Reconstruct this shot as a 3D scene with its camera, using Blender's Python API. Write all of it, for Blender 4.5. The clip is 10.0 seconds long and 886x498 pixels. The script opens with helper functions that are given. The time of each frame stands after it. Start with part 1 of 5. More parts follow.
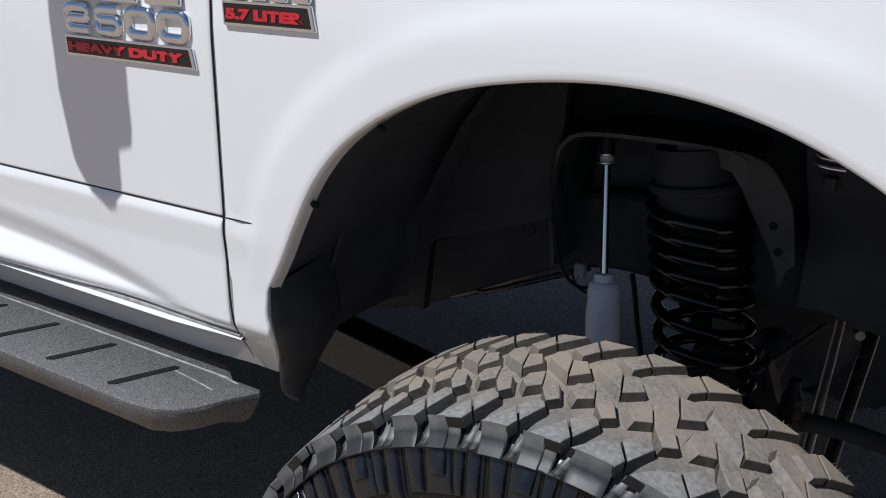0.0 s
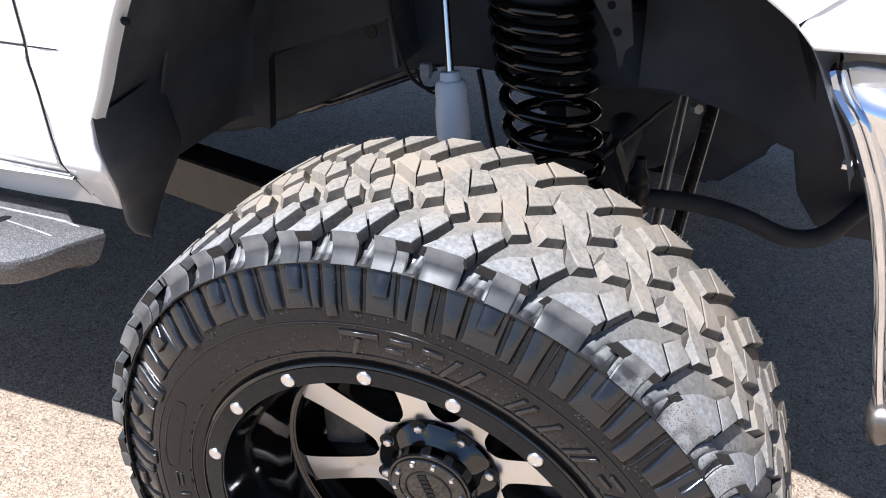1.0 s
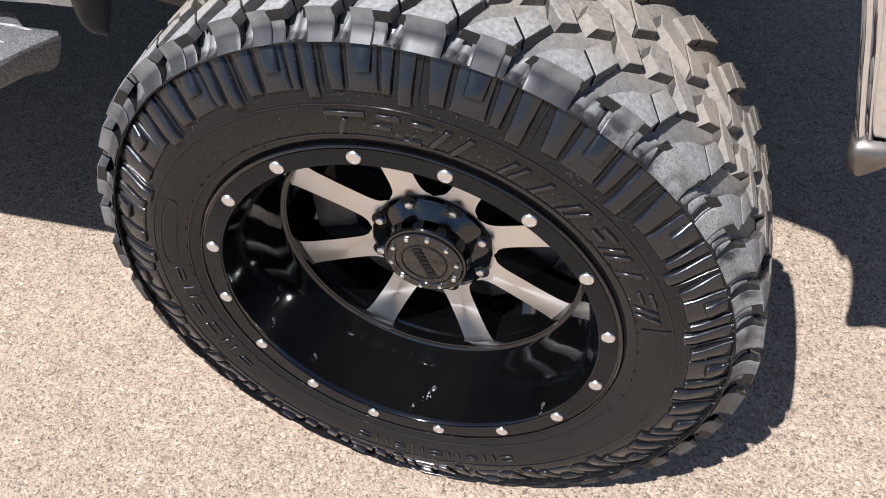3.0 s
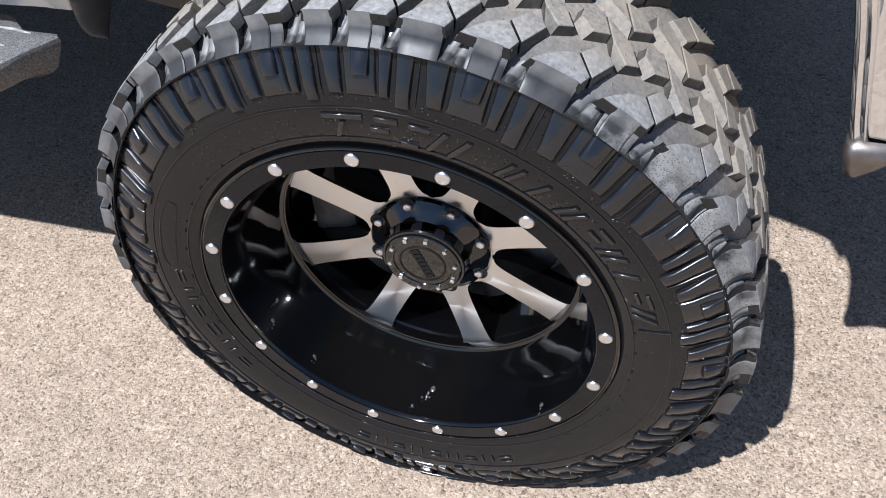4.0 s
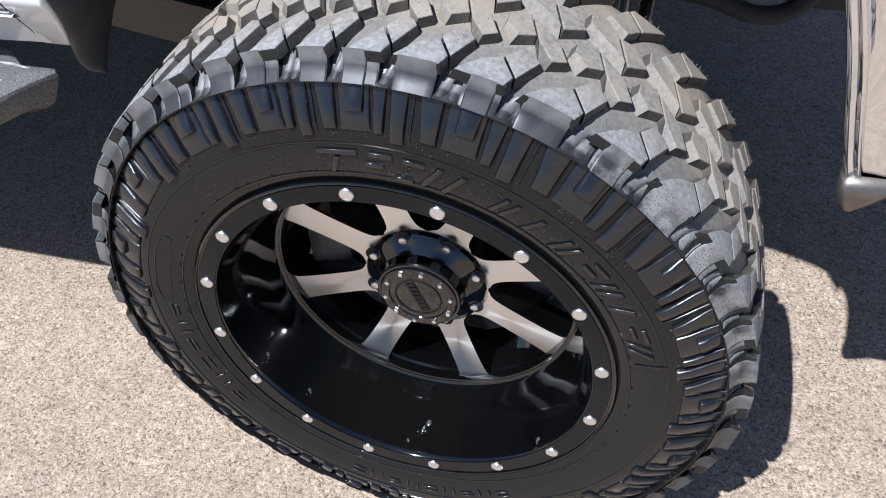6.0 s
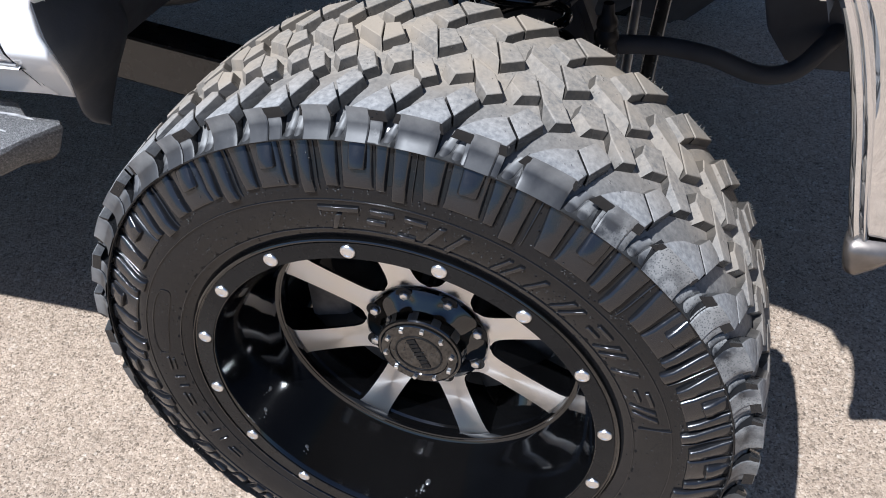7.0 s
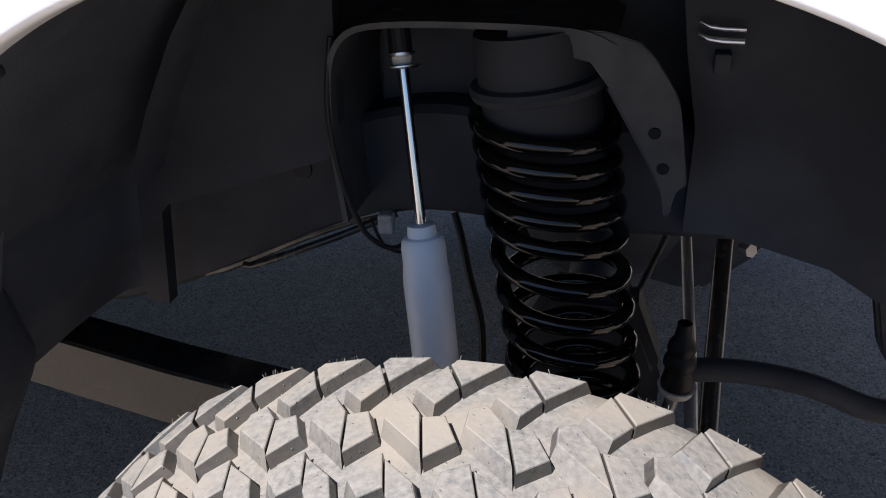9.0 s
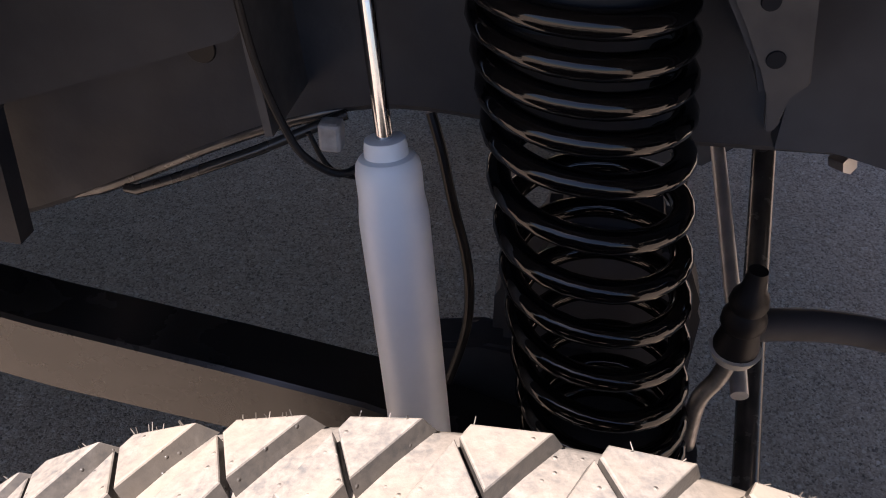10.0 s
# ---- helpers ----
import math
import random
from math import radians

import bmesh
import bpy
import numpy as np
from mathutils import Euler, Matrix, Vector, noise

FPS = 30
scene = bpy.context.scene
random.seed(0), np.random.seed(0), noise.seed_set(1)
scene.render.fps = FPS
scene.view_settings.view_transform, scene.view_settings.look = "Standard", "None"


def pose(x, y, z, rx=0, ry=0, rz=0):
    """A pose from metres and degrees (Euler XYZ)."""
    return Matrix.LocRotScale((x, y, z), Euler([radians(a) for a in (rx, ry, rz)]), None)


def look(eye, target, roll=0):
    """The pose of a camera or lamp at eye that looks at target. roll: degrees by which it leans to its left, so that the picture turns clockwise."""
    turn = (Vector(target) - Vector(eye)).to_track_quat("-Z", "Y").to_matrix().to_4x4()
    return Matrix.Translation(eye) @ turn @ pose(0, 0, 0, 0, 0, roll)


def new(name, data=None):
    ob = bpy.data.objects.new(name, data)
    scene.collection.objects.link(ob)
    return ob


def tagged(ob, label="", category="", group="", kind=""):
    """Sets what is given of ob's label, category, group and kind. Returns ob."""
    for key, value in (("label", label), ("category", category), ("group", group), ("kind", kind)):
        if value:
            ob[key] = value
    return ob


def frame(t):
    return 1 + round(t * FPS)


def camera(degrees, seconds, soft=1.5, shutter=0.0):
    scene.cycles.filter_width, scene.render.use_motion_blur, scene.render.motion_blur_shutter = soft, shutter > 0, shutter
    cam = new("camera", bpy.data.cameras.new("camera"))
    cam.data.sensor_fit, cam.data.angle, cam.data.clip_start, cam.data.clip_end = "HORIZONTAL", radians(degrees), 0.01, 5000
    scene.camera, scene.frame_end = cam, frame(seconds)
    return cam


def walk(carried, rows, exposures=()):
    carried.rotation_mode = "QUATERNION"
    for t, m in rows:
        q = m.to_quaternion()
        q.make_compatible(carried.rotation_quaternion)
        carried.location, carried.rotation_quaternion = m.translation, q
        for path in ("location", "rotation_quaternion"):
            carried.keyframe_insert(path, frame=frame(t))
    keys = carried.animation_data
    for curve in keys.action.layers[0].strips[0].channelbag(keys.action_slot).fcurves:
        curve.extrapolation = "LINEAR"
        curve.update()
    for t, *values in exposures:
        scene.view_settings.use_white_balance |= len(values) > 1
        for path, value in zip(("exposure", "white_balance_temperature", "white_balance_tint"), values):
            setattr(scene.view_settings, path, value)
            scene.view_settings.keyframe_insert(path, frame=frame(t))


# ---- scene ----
cam = camera(54.6, 10.0, 1.0)
PATH = [
    (0, (0.287, -0.664, 1.316), (-0.669, 0.955, 0.635), 1.3),
    (0.5, (0.306, -0.64, 1.305), (-0.412, 1.036, 0.483), 0.5),
    (1, (0.305, -0.634, 1.292), (-0.304, 0.95, 0.233), -0.7),
    (1.5, (0.299, -0.635, 1.29), (-0.248, 0.846, 0.062), -2.1),
    (2, (0.287, -0.637, 1.284), (-0.206, 0.749, -0.071), -3.6),
    (2.5, (0.285, -0.644, 1.278), (-0.171, 0.66, -0.168), -4.6),
    (4, (0.29, -0.648, 1.284), (-0.165, 0.657, -0.162), -4.9),
    (4.5, (0.291, -0.647, 1.283), (-0.167, 0.665, -0.154), -5.0),
    (5, (0.293, -0.648, 1.284), (-0.166, 0.674, -0.145), -5.1),
    (6.5, (0.292, -0.636, 1.289), (-0.175, 0.742, -0.083), -4.3),
    (7, (0.289, -0.626, 1.29), (-0.194, 0.797, -0.03), -3.9),
    (7.5, (0.286, -0.589, 1.29), (-0.245, 0.918, 0.087), -3.5),
    (8, (0.261, -0.525, 1.268), (-0.341, 1.06, 0.207), -2.9),
    (8.5, (0.164, -0.422, 1.265), (-0.403, 1.238, 0.303), -2.6),
    (9, (0.1015, -0.280, 1.249), (-0.329, 1.431, 0.3075), -1.2),
    (9.5, (0.064, -0.104, 1.219), (-0.282, 1.564, 0.169), 0.3),
    (10, (0.007, 0.006, 1.155), (-0.257, 1.554, -0.090), 0.45),
]
EXPOSURES = [(0.0, -0.22, 5350, 11), (0.5, 0.12, 5380, 11), (1.0, 1.28, 5250, 12), (1.5, 1.28, 5400, 13), (2.0, 1.05, 5450, 13), (2.5, 0.95, 5500, 13), (4.0, 0.8, 5200, 11), (5.0, 0.8, 5150, 11), (7.0, 0.8, 5100, 10),
             (8.0, 0.95, 5250, 11), (8.5, 0.95, 5350, 12), (9.0, 0.92, 5250, 13), (9.5, 1.9, 5350, 18), (10.0, 1.68, 5900, 22)]
walk(cam, [(t, look(eye, target, roll)) for t, eye, target, roll in PATH], EXPOSURES)

# ---- light ----
SUN_WAY = Vector((0.28, 0.545, -1.0)).normalized()
sun = new("sun", bpy.data.lights.new("sun", "SUN"))
sun.data.energy, sun.data.angle, sun.data.color = 5.2, radians(0.55), (1.0, 0.90, 0.76)
sun.matrix_world = look((-2.0, -5.0, 8.0), Vector((-2.0, -5.0, 8.0)) + SUN_WAY)
world = bpy.data.worlds.new("sky")
scene.world = world
world.use_nodes = True
wn = world.node_tree
sky = wn.nodes.new("ShaderNodeTexSky")
sky.sky_type, sky.sun_disc = "NISHITA", False
sky.sun_elevation, sky.sun_rotation = radians(58.5), math.atan2(-0.28, -0.545)
wn.links.new(sky.outputs[0], wn.nodes["Background"].inputs["Color"])
wn.nodes["Background"].inputs["Strength"].default_value = 0.052


# ---- materials ----
def material(name, base, rough=0.5, metal=0.0, coat=0.0, spec=0.5):
    m = bpy.data.materials.new(name)
    m.use_nodes = True
    b = m.node_tree.nodes["Principled BSDF"]
    b.inputs["Base Color"].default_value = (*base, 1)
    b.inputs["Roughness"].default_value = rough
    b.inputs["Metallic"].default_value = metal
    b.inputs["Coat Weight"].default_value = coat
    b.inputs["Coat Roughness"].default_value = 0.04
    b.inputs["Specular IOR Level"].default_value = spec
    return m


def node(m, kind, **values):
    n = m.node_tree.nodes.new(kind)
    for key, value in values.items():
        n.inputs[key.replace("_", " ")].default_value = value
    return n


def link(m, a, b):
    m.node_tree.links.new(a, b)


def coords(m):
    return node(m, "ShaderNodeTexCoord").outputs["Object"]


def noise_of(m, scale, detail=4.0, rough=0.55):
    n = node(m, "ShaderNodeTexNoise", Scale=scale, Detail=detail, Roughness=rough)
    link(m, coords(m), n.inputs["Vector"])
    return n.outputs["Fac"]


def ramp(m, fac, stops):
    r = node(m, "ShaderNodeValToRGB")
    while len(r.color_ramp.elements) < len(stops):
        r.color_ramp.elements.new(0.5)
    for e, (at, c) in zip(r.color_ramp.elements, stops):
        e.position, e.color = at, (*c, 1) if len(c) == 3 else c
    link(m, fac, r.inputs["Fac"])
    return r.outputs["Color"]


def mixed(m, fac, a, b):
    x = m.node_tree.nodes.new("ShaderNodeMix")
    x.data_type = "RGBA"
    for socket, value in ((x.inputs[0], fac), (x.inputs[6], a), (x.inputs[7], b)):
        if isinstance(value, (tuple, float)):
            socket.default_value = (*value, 1) if isinstance(value, tuple) else value
        else:
            link(m, value, socket)
    return x.outputs[2]


def shader(m):
    return m.node_tree.nodes["Principled BSDF"]


def bump(m, height, strength, distance):
    b = node(m, "ShaderNodeBump", Strength=strength, Distance=distance)
    link(m, height, b.inputs["Height"])
    s = shader(m).inputs["Normal"]
    if s.is_linked:
        link(m, s.links[0].from_socket, b.inputs["Normal"])
    link(m, b.outputs["Normal"], s)


def grey(v):
    return (v, v, v)


def varied(m, lo, hi, scale, rough=None, at=(0.35, 0.65)):
    """Colour between lo and hi by noise, and roughness by a finer one."""
    link(m, ramp(m, noise_of(m, scale), [(at[0], lo), (at[1], hi)]), shader(m).inputs["Base Color"])
    if rough:
        link(m, ramp(m, noise_of(m, scale * 3.1, 6), [(0.3, grey(rough[0])), (0.7, grey(rough[1]))]), shader(m).inputs["Roughness"])
    return m


white_paint = varied(material("white_paint", (0.8, 0.8, 0.79), 0.35, coat=0.6), (0.80, 0.80, 0.79), (0.83, 0.83, 0.82), 3.0, (0.30, 0.38))
black_plastic = varied(material("black_plastic", (0.02, 0.02, 0.022), 0.6), (0.034, 0.037, 0.045), (0.060, 0.065, 0.077), 6.0, (0.42, 0.7))
bump(black_plastic, noise_of(black_plastic, 220, 2), 0.25, 0.001)
dusty_black = varied(material("dusty_black", (0.03, 0.03, 0.03), 0.6), (0.036, 0.038, 0.042), (0.070, 0.071, 0.075), 9.0, (0.45, 0.8), (0.4, 0.75))
bump(dusty_black, noise_of(dusty_black, 90, 5), 0.3, 0.001)
frame_black = varied(material("frame_black", (0.02, 0.02, 0.02), 0.6, spec=0.25), (0.032, 0.034, 0.040), (0.056, 0.060, 0.068), 7.0, (0.5, 0.75))
arm_black = varied(material("arm_black", (0.03, 0.03, 0.03), 0.32), (0.02, 0.02, 0.02), (0.032, 0.031, 0.03), 5.0, (0.2, 0.32))
spring_black = material("spring_black", (0.003, 0.003, 0.0035), 0.07, spec=0.45)
well_black = varied(material("well_black", (0.01, 0.01, 0.01), 0.75, spec=0.2), (0.034, 0.036, 0.042), (0.062, 0.066, 0.074), 6.0, (0.6, 0.8))
board_black = material("board_black", (0.06, 0.06, 0.06), 0.55)
link(board_black, ramp(board_black, noise_of(board_black, 330, 3, 0.7), [(0.36, (0.057, 0.056, 0.056)), (0.55, (0.118, 0.115, 0.113)), (0.7, (0.22, 0.215, 0.21))]), shader(board_black).inputs["Base Color"])
link(board_black, ramp(board_black, noise_of(board_black, 12), [(0.3, grey(0.42)), (0.7, grey(0.62))]), shader(board_black).inputs["Roughness"])
grain = node(board_black, "ShaderNodeTexVoronoi", Scale=600.0)
link(board_black, coords(board_black), grain.inputs["Vector"])
bump(board_black, grain.outputs["Distance"], 0.5, 0.0014)
board_edge = varied(material("board_edge", (0.3, 0.3, 0.3), 0.5), (0.20, 0.195, 0.19), (0.36, 0.35, 0.34), 60.0, (0.4, 0.6))
valance_metal = varied(material("valance_metal", (0.16, 0.14, 0.12), 0.35, 0.8), (0.12, 0.105, 0.09), (0.2, 0.175, 0.155), 20.0, (0.28, 0.42))
chrome = material("chrome", (0.82, 0.83, 0.85), 0.05, 1.0)
bump(chrome, noise_of(chrome, 5, 2), 0.03, 0.01)
bolt_steel = material("bolt_steel", (0.8, 0.8, 0.8), 0.3, 1.0)
rod_steel = material("rod_steel", (0.75, 0.75, 0.76), 0.12, 1.0)
dull_steel = varied(material("dull_steel", (0.3, 0.3, 0.3), 0.45, 0.9), (0.22, 0.22, 0.22), (0.4, 0.39, 0.38), 60.0)
gloss_black = varied(material("gloss_black", (0.002, 0.002, 0.002), 0.09, coat=0.5, spec=0.6), (0.0012, 0.0012, 0.0014), (0.0024, 0.0024, 0.0025), 8.0, (0.02, 0.05))
barrel_black = varied(material("barrel_black", (0.002, 0.002, 0.002), 0.12, coat=0.4, spec=0.6), (0.0014, 0.0014, 0.0016), (0.0026, 0.0026, 0.0028), 8.0, (0.045, 0.085))
shader(barrel_black).inputs["Coat Roughness"].default_value = 0.04
satin_black = varied(material("satin_black", (0.012, 0.012, 0.012), 0.3, spec=0.16), (0.006, 0.006, 0.0065), (0.010, 0.010, 0.010), 10.0, (0.22, 0.34))
machined = material("machined", (0.86, 0.85, 0.83), 0.3, 1.0)
brush = node(machined, "ShaderNodeTexWave", Scale=260.0, Distortion=1.5, Detail=3.0)
brush.wave_type, brush.rings_direction = "RINGS", "Y"
link(machined, coords(machined), brush.inputs["Vector"])
link(machined, ramp(machined, brush.outputs["Fac"], [(0, grey(0.32)), (1, grey(0.44))]), shader(machined).inputs["Roughness"])
bump(machined, brush.outputs["Fac"], 0.03, 0.0003)
shader(machined).inputs["Anisotropic"].default_value = 0.72
turned = machined.node_tree.nodes.new("ShaderNodeTangent")
turned.direction_type, turned.axis = "RADIAL", "Y"
link(machined, turned.outputs[0], shader(machined).inputs["Tangent"])
shock_white = varied(material("shock_white", (0.72, 0.74, 0.76), 0.4), (0.84, 0.90, 0.95), (0.89, 0.94, 0.975), 25.0, (0.3, 0.5))
red_letter = material("red_letter", (0.55, 0.02, 0.03), 0.3)
badge_black = material("badge_black", (0.015, 0.015, 0.015), 0.2)
brake_iron = varied(material("brake_iron", (0.12, 0.11, 0.1), 0.6, 0.6), (0.07, 0.065, 0.06), (0.16, 0.15, 0.14), 30.0)
pale_ring = material("pale_ring", (0.6, 0.58, 0.52), 0.5)
hose_black = material("hose_black", (0.008, 0.008, 0.009), 0.5, spec=0.3)

link_metal = varied(material("link_metal", (0.5, 0.5, 0.5), 0.4, 0.3), (0.42, 0.41, 0.40), (0.58, 0.57, 0.55), 30.0, (0.3, 0.45))
tube_grey = varied(material("tube_grey", (0.06, 0.06, 0.06), 0.25, 0.5), (0.05, 0.05, 0.052), (0.12, 0.118, 0.115), 25.0, (0.18, 0.3))
wall_black = varied(material("wall_black", (0.03, 0.03, 0.03), 0.7, spec=0.3), (0.019, 0.021, 0.026), (0.036, 0.039, 0.046), 6.0, (0.55, 0.75))
bump(wall_black, noise_of(wall_black, 120, 4), 0.3, 0.0015)
flap_black = material("flap_black", (0.012, 0.0135, 0.017), 0.85, spec=0.15)
water = material("water", (0.04, 0.04, 0.04), 0.2, spec=1.0)

# Rubber: dusty and pale on the worn crown, dark and dressed on the shoulder and side.
HUB = Vector((0.0, 0.0, 0.425))
rubber = material("rubber", (0.02, 0.02, 0.02), 0.4, spec=0.3)
place = node(rubber, "ShaderNodeNewGeometry").outputs["Position"]
off = node(rubber, "ShaderNodeVectorMath")
off.operation = "SUBTRACT"
link(rubber, place, off.inputs[0])
off.inputs[1].default_value = HUB
flat = node(rubber, "ShaderNodeVectorMath")
flat.operation = "MULTIPLY"
link(rubber, off.outputs[0], flat.inputs[0])
flat.inputs[1].default_value = (1, 0, 1)
length = node(rubber, "ShaderNodeVectorMath")
length.operation = "LENGTH"
link(rubber, flat.outputs[0], length.inputs[0])
wobble = node(rubber, "ShaderNodeTexNoise", Scale=38.0, Detail=5.0)
link(rubber, place, wobble.inputs["Vector"])
reach = node(rubber, "ShaderNodeMath")
reach.operation = "MULTIPLY_ADD"
link(rubber, wobble.outputs["Fac"], reach.inputs[0])
reach.inputs[1].default_value = 0.012
link(rubber, length.outputs["Value"], reach.inputs[2])
split = node(rubber, "ShaderNodeSeparateXYZ")
link(rubber, place, split.inputs[0])
inner = node(rubber, "ShaderNodeMapRange")
inner.inputs["From Min"].default_value, inner.inputs["From Max"].default_value = 0.018, 0.10
link(rubber, split.outputs["Y"], inner.inputs["Value"])
crown = node(rubber, "ShaderNodeMapRange")
crown.inputs["From Min"].default_value, crown.inputs["From Max"].default_value = 0.409, 0.445
link(rubber, reach.outputs[0], crown.inputs["Value"])
dusty = node(rubber, "ShaderNodeMath")
dusty.operation = "MAXIMUM"
link(rubber, inner.outputs[0], dusty.inputs[0])
link(rubber, crown.outputs[0], dusty.inputs[1])
facing = node(rubber, "ShaderNodeVectorMath")
facing.operation = "NORMALIZE"
link(rubber, flat.outputs[0], facing.inputs[0])
upright = node(rubber, "ShaderNodeVectorMath")
upright.operation = "DOT_PRODUCT"
link(rubber, facing.outputs[0], upright.inputs[0])
link(rubber, node(rubber, "ShaderNodeNewGeometry").outputs["True Normal"], upright.inputs[1])
# flanks hold less dust; their shade is also put into this low factor
lying = node(rubber, "ShaderNodeMapRange")
lying.inputs["From Min"].default_value, lying.inputs["From Max"].default_value = 0.15, 0.7
lying.inputs["To Min"].default_value = 0.04
link(rubber, upright.outputs["Value"], lying.inputs["Value"])
settled_shaded = node(rubber, "ShaderNodeMath")
settled_shaded.operation = "MULTIPLY"
link(rubber, dusty.outputs[0], settled_shaded.inputs[0])
link(rubber, lying.outputs[0], settled_shaded.inputs[1])
walls = node(rubber, "ShaderNodeMath")
walls.operation = "MULTIPLY"
link(rubber, ramp(rubber, inner.outputs[0], [(0.75, grey(0)), (1.0, grey(1))]), walls.inputs[0])
walls.inputs[1].default_value = 0.30
dusty = node(rubber, "ShaderNodeMath")
dusty.operation = "MAXIMUM"
link(rubber, settled_shaded.outputs[0], dusty.inputs[0])
link(rubber, walls.outputs[0], dusty.inputs[1])
# darker and glossier towards the foot of the tyre
foot_fade = node(rubber, "ShaderNodeMapRange")
foot_fade.inputs["From Min"].default_value, foot_fade.inputs["From Max"].default_value = 0.36, 0.50
foot_fade.inputs["To Min"].default_value = 0.04
link(rubber, split.outputs["Z"], foot_fade.inputs["Value"])
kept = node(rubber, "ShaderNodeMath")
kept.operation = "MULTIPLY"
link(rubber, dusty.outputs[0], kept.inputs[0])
link(rubber, foot_fade.outputs[0], kept.inputs[1])
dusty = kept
fine = node(rubber, "ShaderNodeTexNoise", Scale=170.0, Detail=6.0, Roughness=0.65)
link(rubber, place, fine.inputs["Vector"])
broad = node(rubber, "ShaderNodeTexNoise", Scale=14.0, Detail=3.0)
link(rubber, place, broad.inputs["Vector"])
dust = mixed(rubber, ramp(rubber, broad.outputs["Fac"], [(0.40, grey(0)), (0.66, grey(1))]),
             ramp(rubber, fine.outputs["Fac"], [(0.32, (0.145, 0.137, 0.125)), (0.5, (0.225, 0.200, 0.168)), (0.68, (0.29, 0.258, 0.218))]), (0.285, 0.240, 0.185))
clean = ramp(rubber, fine.outputs["Fac"], [(0.32, (0.155, 0.155, 0.157)), (0.5, (0.232, 0.228, 0.221)), (0.68, (0.31, 0.303, 0.292))])
dust = mixed(rubber, inner.outputs[0], clean, dust)
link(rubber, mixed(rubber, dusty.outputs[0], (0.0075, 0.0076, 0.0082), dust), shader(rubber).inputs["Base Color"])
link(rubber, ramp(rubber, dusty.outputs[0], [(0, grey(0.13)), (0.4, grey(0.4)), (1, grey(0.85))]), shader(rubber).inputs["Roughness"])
rough_height = node(rubber, "ShaderNodeMath")
rough_height.operation = "MULTIPLY"
link(rubber, fine.outputs["Fac"], rough_height.inputs[0])
link(rubber, ramp(rubber, dusty.outputs[0], [(0, grey(0.12)), (0.6, grey(1.0))]), rough_height.inputs[1])
bump(rubber, rough_height.outputs[0], 0.4, 0.0015)
drops = node(rubber, "ShaderNodeTexVoronoi", Scale=170.0)
link(rubber, place, drops.inputs["Vector"])
which = node(rubber, "ShaderNodeSeparateColor")
link(rubber, drops.outputs["Color"], which.inputs[0])
wet = node(rubber, "ShaderNodeMath")
wet.operation = "MULTIPLY"
link(rubber, ramp(rubber, drops.outputs["Distance"], [(0.0, grey(1)), (0.2, grey(0))]), wet.inputs[0])
link(rubber, ramp(rubber, which.outputs[0], [(0.66, grey(0)), (0.7, grey(1))]), wet.inputs[1])
bump(rubber, wet.outputs[0], 0.9, 0.0012)
waves = node(rubber, "ShaderNodeTexNoise", Scale=26.0, Detail=2.0)
link(rubber, place, waves.inputs["Vector"])
bump(rubber, waves.outputs["Fac"], 0.25, 0.003)

# The moulded blocks on the sidewall: clean, dressed and wet-looking.
block_rubber = material("block_rubber", (0.008, 0.008, 0.009), 0.2, spec=0.7)
ripple = node(block_rubber, "ShaderNodeTexNoise", Scale=60.0, Detail=3.0)
link(block_rubber, node(block_rubber, "ShaderNodeNewGeometry").outputs["Position"], ripple.inputs["Vector"])
bump(block_rubber, ripple.outputs["Fac"], 0.2, 0.002)
link(block_rubber, ramp(block_rubber, ripple.outputs["Fac"], [(0.3, grey(0.13)), (0.7, grey(0.26))]), shader(block_rubber).inputs["Roughness"])

# The rolled shoulder: thin film of dust over dressed rubber, still glossy.
shoulder_rubber = material("shoulder_rubber", (0.05, 0.05, 0.05), 0.32, spec=0.4)
film = node(shoulder_rubber, "ShaderNodeNewGeometry").outputs["Position"]
streak = node(shoulder_rubber, "ShaderNodeTexNoise", Scale=30.0, Detail=6.0, Roughness=0.6)
link(shoulder_rubber, film, streak.inputs["Vector"])
speckle = node(shoulder_rubber, "ShaderNodeTexNoise", Scale=420.0, Detail=3.0)
link(shoulder_rubber, film, speckle.inputs["Vector"])
spots = node(shoulder_rubber, "ShaderNodeTexVoronoi", Scale=420.0)
link(shoulder_rubber, film, spots.inputs["Vector"])
apart = node(shoulder_rubber, "ShaderNodeSeparateXYZ")
link(shoulder_rubber, film, apart.inputs[0])
front = node(shoulder_rubber, "ShaderNodeMapRange")
front.inputs["From Min"].default_value, front.inputs["From Max"].default_value = 0.16, 0.30
front.inputs["To Min"].default_value, front.inputs["To Max"].default_value = -0.25, 0.06
link(shoulder_rubber, apart.outputs["X"], front.inputs["Value"])
reached = node(shoulder_rubber, "ShaderNodeMath")
reached.operation = "ADD"
link(shoulder_rubber, streak.outputs["Fac"], reached.inputs[0])
link(shoulder_rubber, front.outputs[0], reached.inputs[1])
dustier = node(shoulder_rubber, "ShaderNodeMapRange")
dustier.inputs["From Min"].default_value, dustier.inputs["From Max"].default_value = 0.40, 0.62
link(shoulder_rubber, reached.outputs[0], dustier.inputs["Value"])
worn = ramp(shoulder_rubber, spots.outputs["Distance"], [(0.20, (0.08, 0.08, 0.078)), (0.45, (0.20, 0.195, 0.185))])
# the shoulder darkens towards the foot too, by height
lower = node(shoulder_rubber, "ShaderNodeMapRange")
lower.inputs["From Min"].default_value, lower.inputs["From Max"].default_value = 0.38, 0.52
lower.inputs["To Min"].default_value = 0.04
